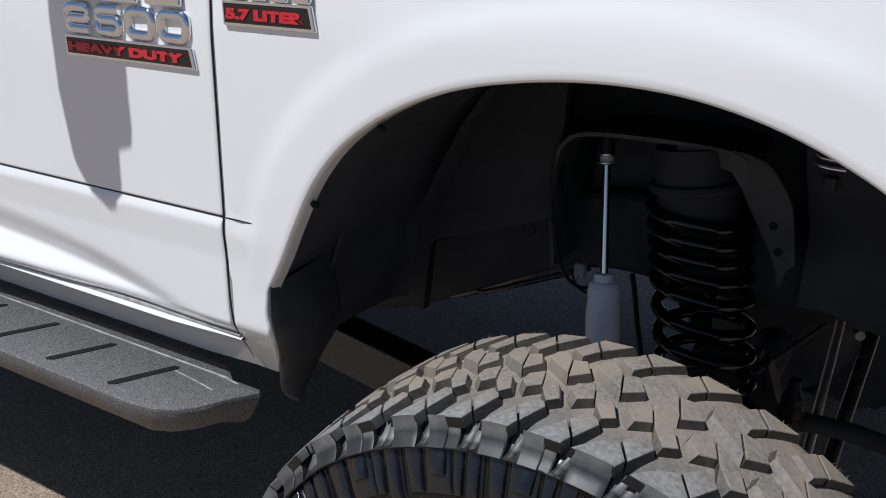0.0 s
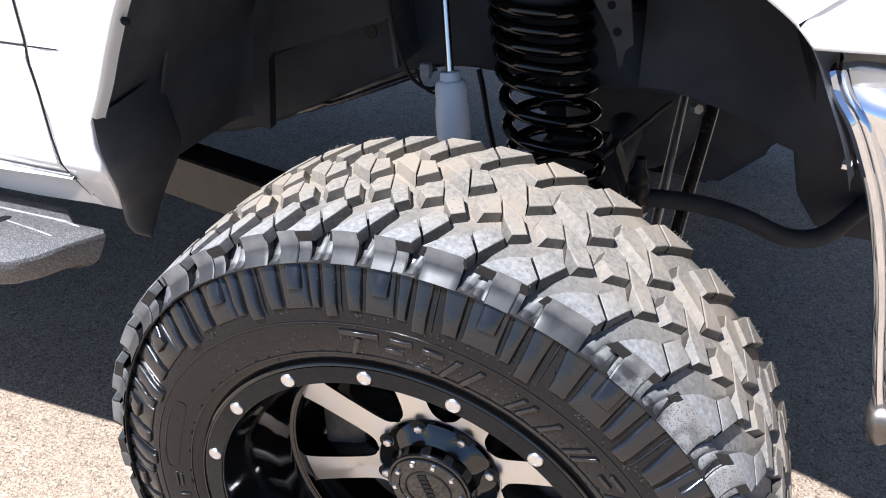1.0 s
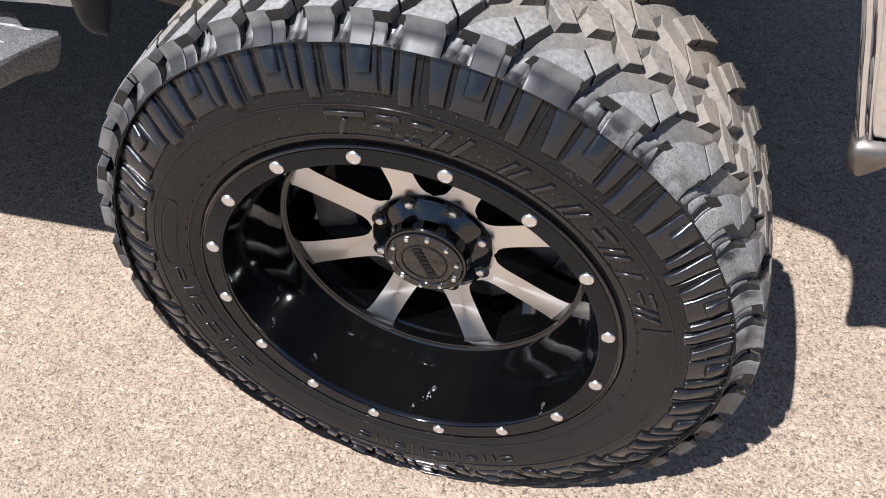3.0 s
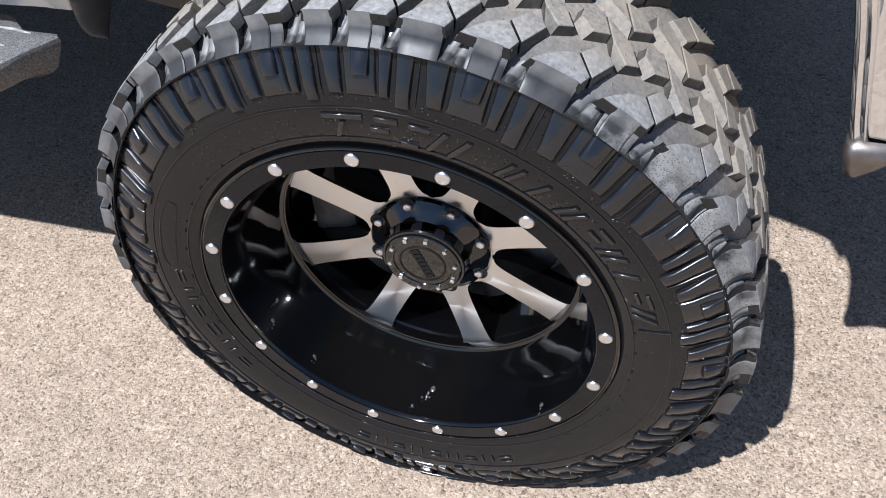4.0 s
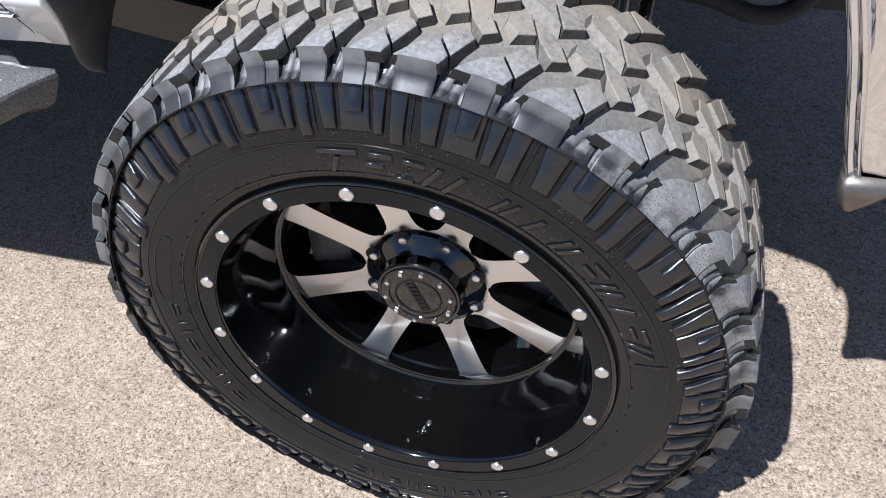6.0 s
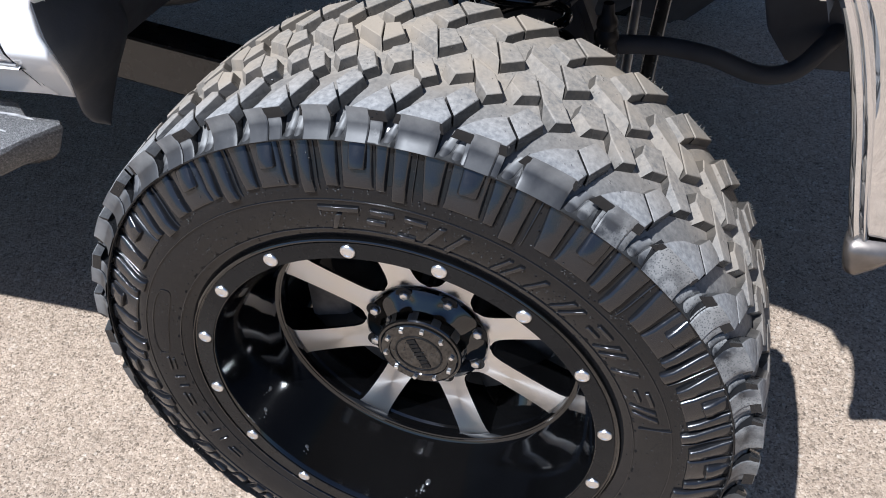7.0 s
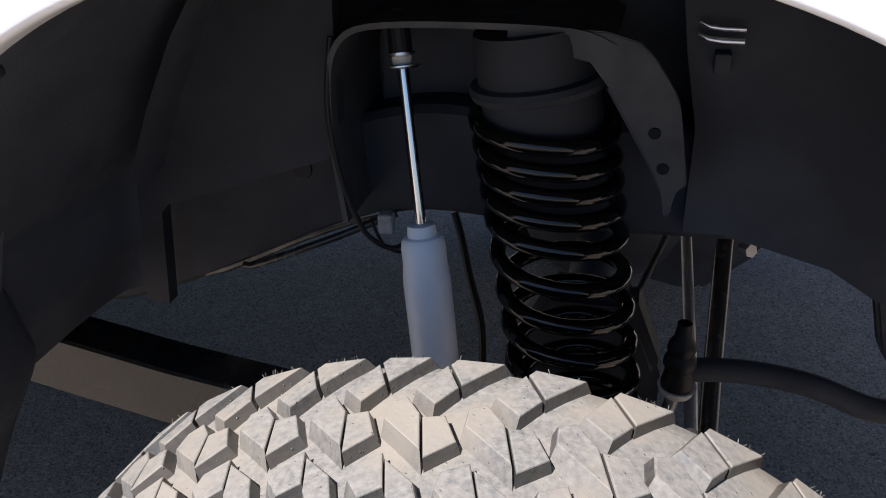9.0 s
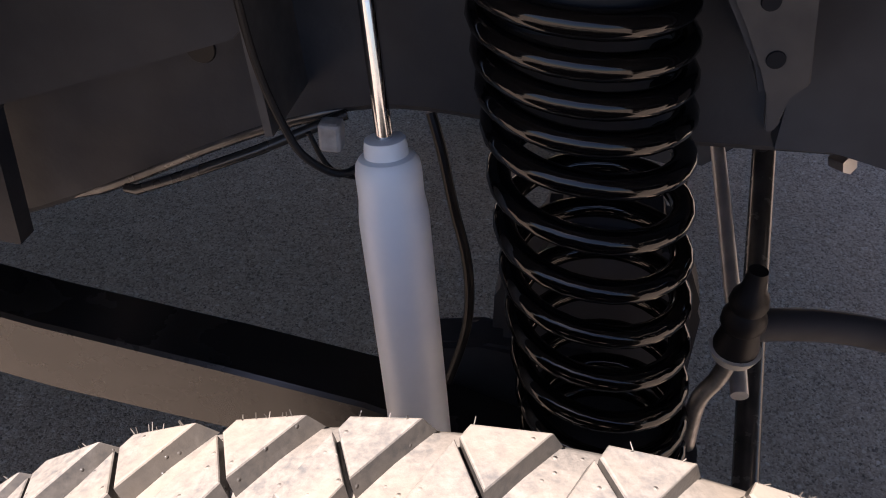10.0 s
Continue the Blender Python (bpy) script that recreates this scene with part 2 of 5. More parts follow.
link(shoulder_rubber, apart.outputs["Z"], lower.inputs["Value"])


def above(value):
    x = node(shoulder_rubber, "ShaderNodeMath")
    x.operation = "MULTIPLY"
    link(shoulder_rubber, value, x.inputs[0])
    link(shoulder_rubber, lower.outputs[0], x.inputs[1])
    return x.outputs[0]


film_top = node(shoulder_rubber, "ShaderNodeMapRange")
film_top.inputs["From Min"].default_value, film_top.inputs["From Max"].default_value = 0.0105, 0.0134
link(shoulder_rubber, apart.outputs["Y"], film_top.inputs["Value"])
dressed = mixed(shoulder_rubber, above(film_top.outputs[0]), ramp(shoulder_rubber, streak.outputs["Fac"], [(0.34, (0.018, 0.018, 0.0195)), (0.76, (0.05, 0.049, 0.048))]),
                ramp(shoulder_rubber, streak.outputs["Fac"], [(0.34, (0.075, 0.075, 0.077)), (0.7, (0.17, 0.167, 0.16))]))
link(shoulder_rubber, mixed(shoulder_rubber, above(dustier.outputs[0]), dressed, worn), shader(shoulder_rubber).inputs["Base Color"])
link(shoulder_rubber, ramp(shoulder_rubber, streak.outputs["Fac"], [(0.3, grey(0.40)), (0.7, grey(0.52))]), shader(shoulder_rubber).inputs["Roughness"])
bump(shoulder_rubber, speckle.outputs["Fac"], 0.06, 0.0005)

# Worn exposed-aggregate concrete: small stones of many tints, half buried in sandy paste, with dark pits.
concrete = material("concrete", (0.4, 0.36, 0.3), 0.88, spec=0.3)
warp = node(concrete, "ShaderNodeTexNoise", Scale=95.0, Detail=3.0)
link(concrete, coords(concrete), warp.inputs["Vector"])
shifted = node(concrete, "ShaderNodeVectorMath")
shifted.operation = "MULTIPLY_ADD"
link(concrete, warp.outputs["Color"], shifted.inputs[0])
shifted.inputs[1].default_value = (0.006, 0.006, 0.006)
link(concrete, coords(concrete), shifted.inputs[2])


def pebbles(scale, spread=1.0):
    v = node(concrete, "ShaderNodeTexVoronoi", Scale=scale, Randomness=spread)
    link(concrete, shifted.outputs[0], v.inputs["Vector"])
    c = node(concrete, "ShaderNodeSeparateColor")
    link(concrete, v.outputs["Color"], c.inputs[0])
    return v, c


def times(a, b):
    x = concrete.node_tree.nodes.new("ShaderNodeMix")
    x.data_type, x.blend_type = "RGBA", "MULTIPLY"
    x.inputs[0].default_value = 1.0
    link(concrete, a, x.inputs[6])
    link(concrete, b, x.inputs[7])
    return x.outputs[2]


stones, tint = pebbles(110.0)
small, grit = pebbles(300.0)
pebble = ramp(concrete, tint.outputs[0], [(0.0, (0.17, 0.128, 0.091)), (0.12, (0.35, 0.268, 0.192)), (0.5, (0.455, 0.352, 0.258)), (0.82, (0.53, 0.42, 0.315)), (0.95, (0.66, 0.555, 0.44)), (1.0, (0.19, 0.15, 0.118))])
sand = ramp(concrete, grit.outputs[1], [(0.0, (0.17, 0.128, 0.093)), (0.18, (0.36, 0.275, 0.197)), (0.7, (0.47, 0.366, 0.269)), (1.0, (0.58, 0.47, 0.36))])
buried = node(concrete, "ShaderNodeMath")
buried.operation = "MULTIPLY"
link(concrete, ramp(concrete, stones.outputs["Distance"], [(0.34, grey(1)), (0.52, grey(0))]), buried.inputs[0])
link(concrete, ramp(concrete, tint.outputs[1], [(0.40, grey(0)), (0.55, grey(0.85))]), buried.inputs[1])
face = mixed(concrete, buried.outputs[0], sand, pebble)
pits = node(concrete, "ShaderNodeTexNoise", Scale=150.0, Detail=5.0, Roughness=0.62)
link(concrete, shifted.outputs[0], pits.inputs["Vector"])
pitted = ramp(concrete, pits.outputs["Fac"], [(0.31, grey(0.38)), (0.40, grey(0.72)), (0.50, grey(0.86)), (0.68, grey(0.95))])
patches = ramp(concrete, noise_of(concrete, 2.3, 5), [(0.3, grey(0.86)), (0.7, grey(1.02))])
blotch = ramp(concrete, noise_of(concrete, 24.0, 4), [(0.3, grey(0.88)), (0.7, grey(1.06))])
link(concrete, times(times(times(face, pitted), patches), blotch), shader(concrete).inputs["Base Color"])
bump(concrete, pits.outputs["Fac"], 0.8, 0.004)
bump(concrete, small.outputs["Distance"], 0.5, -0.002)
bump(concrete, buried.outputs[0], 0.5, 0.0015)


# ---- building helpers ----
def obj(name, bm, mats, smooth=False, auto=None):
    me = bpy.data.meshes.new(name)
    bmesh.ops.recalc_face_normals(bm, faces=bm.faces)
    bm.to_mesh(me)
    bm.free()
    for m in mats if isinstance(mats, (list, tuple)) else [mats]:
        me.materials.append(m)
    if smooth:
        me.polygons.foreach_set("use_smooth", [True] * len(me.polygons))
        if auto:
            me.set_sharp_from_angle(angle=radians(auto))
    return me


def part(name, bm, mats, parent, label="", smooth=False, auto=35, at=None):
    ob = new(name, obj(name, bm, mats, smooth, auto))
    ob.parent = parent
    if at is not None:
        ob.matrix_basis = at
    return tagged(ob, label)


def share(name, mesh, parent, at, label=""):
    ob = new(name, mesh)
    ob.parent = parent
    ob.matrix_basis = at
    return tagged(ob, label)


def box(bm, lo, hi, bevel=0.0, segments=2):
    made = bmesh.ops.create_cube(bm, size=1.0)["verts"]
    for v in made:
        v.co = [lo[n] + (v.co[n] + 0.5) * (hi[n] - lo[n]) for n in range(3)]
    if bevel:
        edges = list({e for v in made for e in v.link_edges})
        bmesh.ops.bevel(bm, geom=edges, offset=bevel, segments=segments, affect="EDGES", profile=0.5)
    return bm


def lathe(profile, steps=96, closed=False):
    """Turns points (along the axis, radius) round the y axis."""
    bm = bmesh.new()
    rings = []
    for k in range(steps):
        a = 2 * math.pi * k / steps
        rings.append([bm.verts.new((r * math.sin(a), y, r * math.cos(a))) for y, r in profile])
    n = len(profile)
    for k in range(steps):
        a, b = rings[k], rings[(k + 1) % steps]
        for j in range(n if closed else n - 1):
            bm.faces.new((a[j], a[(j + 1) % n], b[(j + 1) % n], b[j]))
    bmesh.ops.remove_doubles(bm, verts=bm.verts, dist=1e-6)
    return bm


def tube(bm, points, radii, sides=16, caps=True):
    """A round bar through points; radii: one number or one for each point."""
    points = [Vector(p) for p in points]
    radii = radii if isinstance(radii, (list, tuple)) else [radii] * len(points)
    rings, up = [], None
    for k, p in enumerate(points):
        way = (points[min(k + 1, len(points) - 1)] - points[max(k - 1, 0)]).normalized()
        if up is None:
            up = way.orthogonal().normalized()
        up = (up - way * up.dot(way)).normalized()
        side = way.cross(up)
        rings.append([bm.verts.new(p + radii[k] * (math.cos(2 * math.pi * j / sides) * up + math.sin(2 * math.pi * j / sides) * side)) for j in range(sides)])
    for a, b in zip(rings, rings[1:]):
        for j in range(sides):
            bm.faces.new((a[j], a[(j + 1) % sides], b[(j + 1) % sides], b[j]))
    if caps:
        bm.faces.new(rings[0])
        bm.faces.new(rings[-1])
    return bm


def spline(points, per=6, loop=False):
    """A smooth line through points."""
    pts = [Vector(p) for p in points]
    n, out = len(pts), []
    for k in range(n if loop else n - 1):
        a, b = pts[k], pts[(k + 1) % n]
        before = pts[k - 1] if k or loop else a
        after = pts[(k + 2) % n] if loop or k + 2 < n else b
        for j in range(per):
            t = j / per
            out.append(0.5 * (2 * a + (b - before) * t + (2 * before - 5 * a + 4 * b - after) * t * t + (3 * a - before - 3 * b + after) * t ** 3))
    return out if loop else out + [pts[-1]]


def slab(bm, outline, y0, y1):
    """A plate in the xz plane from y0 to y1."""
    front = [bm.verts.new((x, y0, z)) for x, z in outline]
    back = [bm.verts.new((x, y1, z)) for x, z in outline]
    bm.faces.new(front)
    bm.faces.new(back[::-1])
    n = len(outline)
    for k in range(n):
        bm.faces.new((front[k], back[k], back[(k + 1) % n], front[(k + 1) % n]))
    return bm


def sheet(rows):
    """A skin through rows of points."""
    bm = bmesh.new()
    vs = [[bm.verts.new(p) for p in row] for row in rows]
    for a, b in zip(vs, vs[1:]):
        for j in range(len(a) - 1):
            bm.faces.new((a[j], a[j + 1], b[j + 1], b[j]))
    return bm


def thicken(bm, by):
    bmesh.ops.recalc_face_normals(bm, faces=bm.faces)
    bmesh.ops.solidify(bm, geom=bm.faces[:], thickness=by)
    return bm


def lerp(x, table):
    return float(np.interp(x, [a for a, _ in table], [b for _, b in table]))


def smoothstep(a, b, x):
    t = min(max((x - a) / (b - a), 0.0), 1.0)
    return t * t * (3 - 2 * t)


def lettering(name, words, size, mat, parent, at, depth=0.002, shear=0.0, wide=1.0, label="", bold=0.0):
    cu = bpy.data.curves.new(name, "FONT")
    cu.body, cu.size, cu.extrude, cu.shear, cu.bevel_depth = words, size, depth, shear, depth * 0.25
    cu.offset = bold
    cu.align_x = "LEFT"
    tmp = bpy.data.objects.new(name, cu)
    me = bpy.data.meshes.new_from_object(tmp)
    bpy.data.objects.remove(tmp)
    bpy.data.curves.remove(cu)
    xs = [v.co.x for v in me.vertices]
    me.transform(Matrix.Diagonal((wide / (max(xs) - min(xs)), 1, 1, 1)) @ Matrix.Translation((-min(xs), 0, 0)))
    me.materials.clear()
    me.materials.append(mat)
    return share(name, me, parent, at, label)


# ---- ground ----
bm = bmesh.new()
bm.faces.new([bm.verts.new(p) for p in ((-400, -400, 0), (400, -400, 0), (400, 400, 0), (-400, 400, 0))])
ground = new("ground", obj("ground", bm, concrete))
tagged(ground, "sunlit exposed-aggregate concrete with pale sandy pebbles", "ground", kind="structure")

# ---- the truck ----
truck = new("pickup_truck")
tagged(truck, "lifted white pickup truck parked on concrete, black mud-terrain wheel", "truck")
SIDE = 0.125
ARCH = [(-0.447, 0.868), (-0.420, 0.915), (-0.394, 0.970), (-0.362, 1.030), (-0.315, 1.085), (-0.250, 1.130), (-0.175, 1.162), (-0.090, 1.180),
        (0.0, 1.187), (0.085, 1.181), (0.165, 1.161), (0.235, 1.130), (0.295, 1.092), (0.328, 1.068), (0.347, 1.047)]
FLAP_EDGE = [(-0.447, 0.868), (-0.452, 0.832), (-0.450, 0.80), (-0.474, 0.75), (-0.508, 0.694)]
DOOR_GAP = -0.520


def band_top(x):
    return lerp(x, [(-1.25, 0.905), (-1.026, 0.887), (-0.90, 0.8745), (-0.78, 0.856), (-0.686, 0.833), (-0.605, 0.808), (-0.55, 0.798)])


def band_foot(x):
    return lerp(x, [(-1.25, 0.852), (-1.04, 0.839), (-0.909, 0.830), (-0.788, 0.816), (-0.70, 0.806), (-0.606, 0.798), (-0.50, 0.796)])


def body_y(x, z):
    """How far in the painted side lies: the belt crease, the swept hollow above the sill, the front's taper."""
    y = SIDE
    if x > 0.2:
        y += 0.28 * (x - 0.2) ** 2
    if z > 1.22:
        y += 0.10 * (z - 1.22) + 0.25 * max(z - 1.45, 0) ** 2
    fade = smoothstep(-0.44, -0.49, x)
    if z < 0.972:
        y += fade * lerp(z, [(0.900, 0.0), (0.930, -0.0022), (0.9435, -0.0034), (0.9480, -0.0028), (0.9560, -0.0002), (0.9584, 0.0012), (0.9604, 0.0012), (0.9616, 0.0)])
    if z < 0.92:
        hi, lo = band_top(x), band_foot(x)
        y += 0.014 * smoothstep(-0.56, -0.80, x) * smoothstep(hi + 0.006, lo - 0.004, z)
        y -= 0.60 * max(lo - max(z, 0.7965), 0.0)
    if z < 0.808 and x < -0.40:
        y += 0.76 * (0.805 - z) ** 2 / (0.805 - z + 0.004) if z < 0.805 else 0.0
    return y


# fender
arch = spline([(x, 0, z) for x, z in ARCH], 5)
low = spline([(x, 0, z) for x, z in FLAP_EDGE], 5)
rim_line = [(p.x, p.z) for p in low[::-1][:-1]] + [(p.x, p.z) for p in arch] + [(0.347 + 0.03 * k, 1.047) for k in range(1, 20)]
first = len(low) - 1
last = first + len(arch) - 1
TOP, FRONT = 1.62, 0.92


def toward(k):
    """Where the fender's outer edge lies, straight out from its wheel opening."""
    x, z = rim_line[k]
    if k <= first:
        return (DOOR_GAP + 0.007 - 0.33 * max(0.80 - z, 0), z)
    if k >= last:
        return (x, TOP)
    t = (k - first) / (last - first)
    way = Vector((math.cos(math.pi * (1 - 0.5 * t)), math.sin(math.pi * (1 - 0.5 * t))))
    way = Vector((x - 0.10 * (1 - t) - 0.0, z - 0.80)).normalized() if t < 0.93 else way
    s = 9.0
    if way.x < -1e-3:
        s = min(s, (DOOR_GAP + 0.003 - x) / way.x)
    if way.y > 1e-3:
        s = min(s, (TOP - z) / way.y)
    if way.x > 1e-3:
        s = min(s, (FRONT - x) / way.x)
    return (x + way.x * s, z + way.y * s)


rows = []
for k, (x, z) in enumerate(rim_line):
    qx, qz = toward(k)
    out = Vector((qx - x, qz - z))
    far = out.length
    out = out.normalized()
    flare = 0.0042 * smoothstep(first - 2, first + 8, k) * smoothstep(last + 4, last - 6, k)
    row = []
    for d, dy in ((0.0, 0.026), (0.0, 0.014), (0.0, 0.006), (0.0012, 0.0018), (0.004, 0.0)):
        row.append((x + out.x * d, body_y(x, z) - flare + dy, z + out.y * d))
    steps = [(0.012, 1.0), (0.03, 1.0), (0.05, 0.98), (0.062, 0.85), (0.072, 0.5), (0.082, 0.15), (0.094, 0.0)]
    squeeze = min(1.0, far * 0.7 / 0.094)
    for d, keep in steps:
        px, pz = x + out.x * d * squeeze, z + out.y * d * squeeze
        row.append((px, body_y(px, pz) - flare * keep * (0.6 + 0.4 * squeeze), pz))
    d0 = 0.094 * squeeze
    for s in (0.08, 0.18, 0.3, 0.45, 0.6, 0.75, 0.88, 0.96, 1.0):
        d = d0 + (far - d0) * s
        px, pz = x + out.x * d, z + out.y * d
        row.append((px, body_y(px, pz) + (0.0 if s < 1 else 0.0015), pz))
    row.append((row[-1][0] - 0.0, row[-1][1] + 0.025, row[-1][2]))
    rows.append(row)
bm = sheet(rows)
fender = part("fender", bm, white_paint, truck, "white painted front fender with flared wheel arch", smooth=True, auto=50)

# seam between fender and the headlamp panel
bm = tube(bmesh.new(), [(x, body_y(x, z) - 0.0006, z) for x, z in ((0.328, 1.068), (0.345, 1.094), (0.367, 1.127), (0.393, 1.167), (0.42, 1.207), (0.445, 1.248), (0.47, 1.29))], 0.0016, 8)
part("panel_seam", bm, hose_black, fender, "dark panel gap")

# clips along the arch lip
for x, z in ((-0.377, 1.003), (-0.276, 1.112)):
    bm = bmesh.new()
    bmesh.ops.create_icosphere(bm, subdivisions=2, radius=0.0065)
    bmesh.ops.transform(bm, matrix=Matrix.Translation((x + 0.004, SIDE + 0.012, z - 0.003)) @ Matrix.Diagonal((1.0, 0.7, 0.8, 1)), verts=bm.verts)
    part("push_clip", bm, flap_black, fender, "black plastic push clip", smooth=True)

# door
rows = []
for i in range(64):
    x = DOOR_GAP - 0.003 - 2.0 * (i / 63) ** 1.7
    row = []
    for z in [0.783, 0.785, 0.79, 0.796] + [0.80 + 0.148 * j / 40 for j in range(41)] + [0.951, 0.954, 0.9572, 0.9584, 0.9604, 0.9616, 0.964, 0.972, 0.98, 1.0, 1.05, 1.1, 1.15, 1.2, 1.25, 1.3, 1.36, 1.42, 1.48, 1.55, 1.62]:
        y = body_y(x, z) + (0.0012 if i == 0 else 0.0)
        row.append((x + (0.003 * smoothstep(0.83, 0.785, z) * (1 - i / 63)), y, z))
    row[0] = (row[0][0], row[0][1] + 0.014, row[0][2])
    rows.append(row)
rows.insert(0, [(x, y + 0.03, z) for x, y, z in rows[0]])
door = part("front_door", sheet(rows), white_paint, truck, "white painted door with a sharp belt crease", smooth=True, auto=50)
gap = spline([(DOOR_GAP, 0, 1.62), (DOOR_GAP, 0, 1.3), (DOOR_GAP, 0, 1.0), (DOOR_GAP + 0.0006, 0, 0.86), (DOOR_GAP + 0.003, 0, 0.82), (DOOR_GAP + 0.005, 0, 0.80), (DOOR_GAP - 0.003, 0, 0.775), (DOOR_GAP - 0.013, 0, 0.74), (DOOR_GAP - 0.028, 0, 0.694)], 6)
bm = tube(bmesh.new(), [(p.x, body_y(p.x, p.z) + 0.0008, p.z) for p in gap], 0.0013, 8)
part("panel_gap", bm, hose_black, door, "dark gap between door and fender", smooth=True)
bm = tube(bmesh.new(), [(x, SIDE + 0.0006, 0.9596) for x in (-2.5, -1.2, DOOR_GAP - 0.003)], 0.0011, 8)
part("belt_groove", bm, hose_black, door, "thin dark belt groove", smooth=True)
bm = tube(bmesh.new(), [(DOOR_GAP + 0.004, SIDE - 0.0004, 0.9596), (-0.492, SIDE - 0.0006, 0.9598), (-0.472, SIDE - 0.0012, 0.9601), (-0.456, SIDE - 0.0020, 0.9606)], [0.0011, 0.0010, 0.0009, 0.0005], 8)
part("belt_groove", bm, hose_black, fender, "thin dark belt groove", smooth=True)
bm = box(bmesh.new(), (DOOR_GAP - 0.03, SIDE + 0.045, 0.76), (DOOR_GAP + 0.03, SIDE + 0.06, 1.62))
part("door_pillar", bm, hose_black, truck)

# rocker panel under the doors
rows = []
for i in range(30):
    x = DOOR_GAP + 0.006 - 2.6 * (i / 29) ** 1.5
    row = [(x - 0.33 * (0.775 - z) * (i == 0), y, z) for y, z in ((0.165, 0.7785), (0.141, 0.7783), (0.1325, 0.7778), (0.1290, 0.7768), (0.1280, 0.7752), (0.1300, 0.7736), (0.1385, 0.7705), (0.1450, 0.7650), (0.167, 0.736), (0.1895, 0.7045), (0.193, 0.699), (0.203, 0.6945), (0.228, 0.6945))]
    rows.append(row)
bm = sheet(rows)
for v in bm.verts:
    v.co.y += 0.008 * smoothstep(-0.66, -0.52, v.co.x)
part("rocker_panel", bm, white_paint, truck, "white rocker panel with a rolled lip", smooth=True, auto=24)

bm = tube(bmesh.new(), [(x, 0.1395, 0.7808) for x in (-3.0, -1.0, DOOR_GAP + 0.004)], 0.0035, 8)
part("sill_seal", bm, board_edge, truck, "grey rubber seal under the door", smooth=True)

# writing and badges on the door and the fender
UPRIGHT = Matrix.Rotation(radians(90), 4, "X")


def on_side(x, z, y=SIDE, lean=0.0):
    return Matrix.Translation((x, y, z)) @ Matrix.Rotation(radians(-lean), 4, "Y") @ UPRIGHT


def plate(x0, x1, z0, z1, y, thick, slant, mats, name, parent, label, bevel=0.0012):
    bm = slab(bmesh.new(), [(x0, z0), (x1, z0), (x1 - slant, z1), (x0 - slant * 0.2, z1)], y - thick, y)
    bmesh.ops.bevel(bm, geom=[e for e in bm.edges], offset=bevel, segments=2, affect="EDGES")
    return part(name, bm, mats, parent, label, smooth=True)


DIGITS = {"2": ((0, 1.75), (0, 2), (1, 2), (1, 1), (0, 1), (0, 0), (1.05, 0)), "5": ((1.05, 2), (0, 2), (0, 1.05), (1, 1.05), (1, 0), (0, 0), (0, 0.3)),
          "0": ((0.5, 2), (1, 2), (1, 0), (0, 0), (0, 2), (0.5, 2))}


def number(digit, x, z, wide, high, stroke, parent):
    """One fat raised numeral with rounded corners."""
    w, h = wide - stroke, high - stroke
    raw = [Vector((x + stroke / 2 + u * w, 0, z + stroke / 2 + v * h / 2)) for u, v in DIGITS[digit]]
    line = [raw[0]]
    for p, q, r in zip(raw, raw[1:], raw[2:]):
        a, b = q + (p - q).normalized() * 0.010, q + (r - q).normalized() * 0.010
        line += [a.lerp(q, t).lerp(q.lerp(b, t), t) for t in (0.0, 0.33, 0.66, 1.0)]
    line.append(raw[-1])
    bm = tube(bmesh.new(), line, stroke / 2, 14)
    for v in bm.verts:
        v.co.y = SIDE - 0.001 + v.co.y * 0.85
    part("badge_number", bm, chrome, parent, "raised chrome numeral", smooth=True, auto=60)


plate(-0.799, -0.546, 1.1505, 1.1785, SIDE, 0.0045, 0.006, chrome, "badge_frame", door, "chrome badge surround")
plate(-0.795, -0.553, 1.1540, 1.1755, SIDE - 0.004, 0.001, 0.005, badge_black, "badge_plate", door, "glossy black badge plate", 0.0003)
lettering("badge_letters", "HEAVY DUTY", 0.0150, red_letter, door, on_side(-0.791, 1.1588, SIDE - 0.0056), 0.0006, 0.0, 0.226, "red capital letters on the badge", 0.0009)
for k, digit in enumerate("2500"):
    number(digit, -0.797 + 0.0615 * k, 1.1800, 0.059, 0.045, 0.0150, door)
for k in range(3):
    plate(-0.790 + 0.080 * k, -0.725 + 0.080 * k, 1.228, 1.262, SIDE, 0.006, 0.004, chrome, "badge_emblem", door, "raised chrome emblem shape", 0.002)
plate(-0.494, -0.351, 1.211, 1.2405, SIDE, 0.0045, 0.006, chrome, "badge_frame", fender, "chrome badge surround")
plate(-0.491, -0.357, 1.2145, 1.2375, SIDE - 0.004, 0.001, 0.005, badge_black, "badge_plate", fender, "glossy black badge plate", 0.0003)
lettering("badge_letters", "5.7 LITER", 0.0155, red_letter, fender, on_side(-0.4875, 1.2200, SIDE - 0.0056), 0.0006, 0.0, 0.121, "red letters on the badge", 0.0009)
for k in range(4):
    plate(-0.487 + 0.034 * k, -0.459 + 0.034 * k, 1.242, 1.268, SIDE, 0.006, 0.003, chrome, "badge_emblem", fender, "raised chrome emblem shape", 0.002)

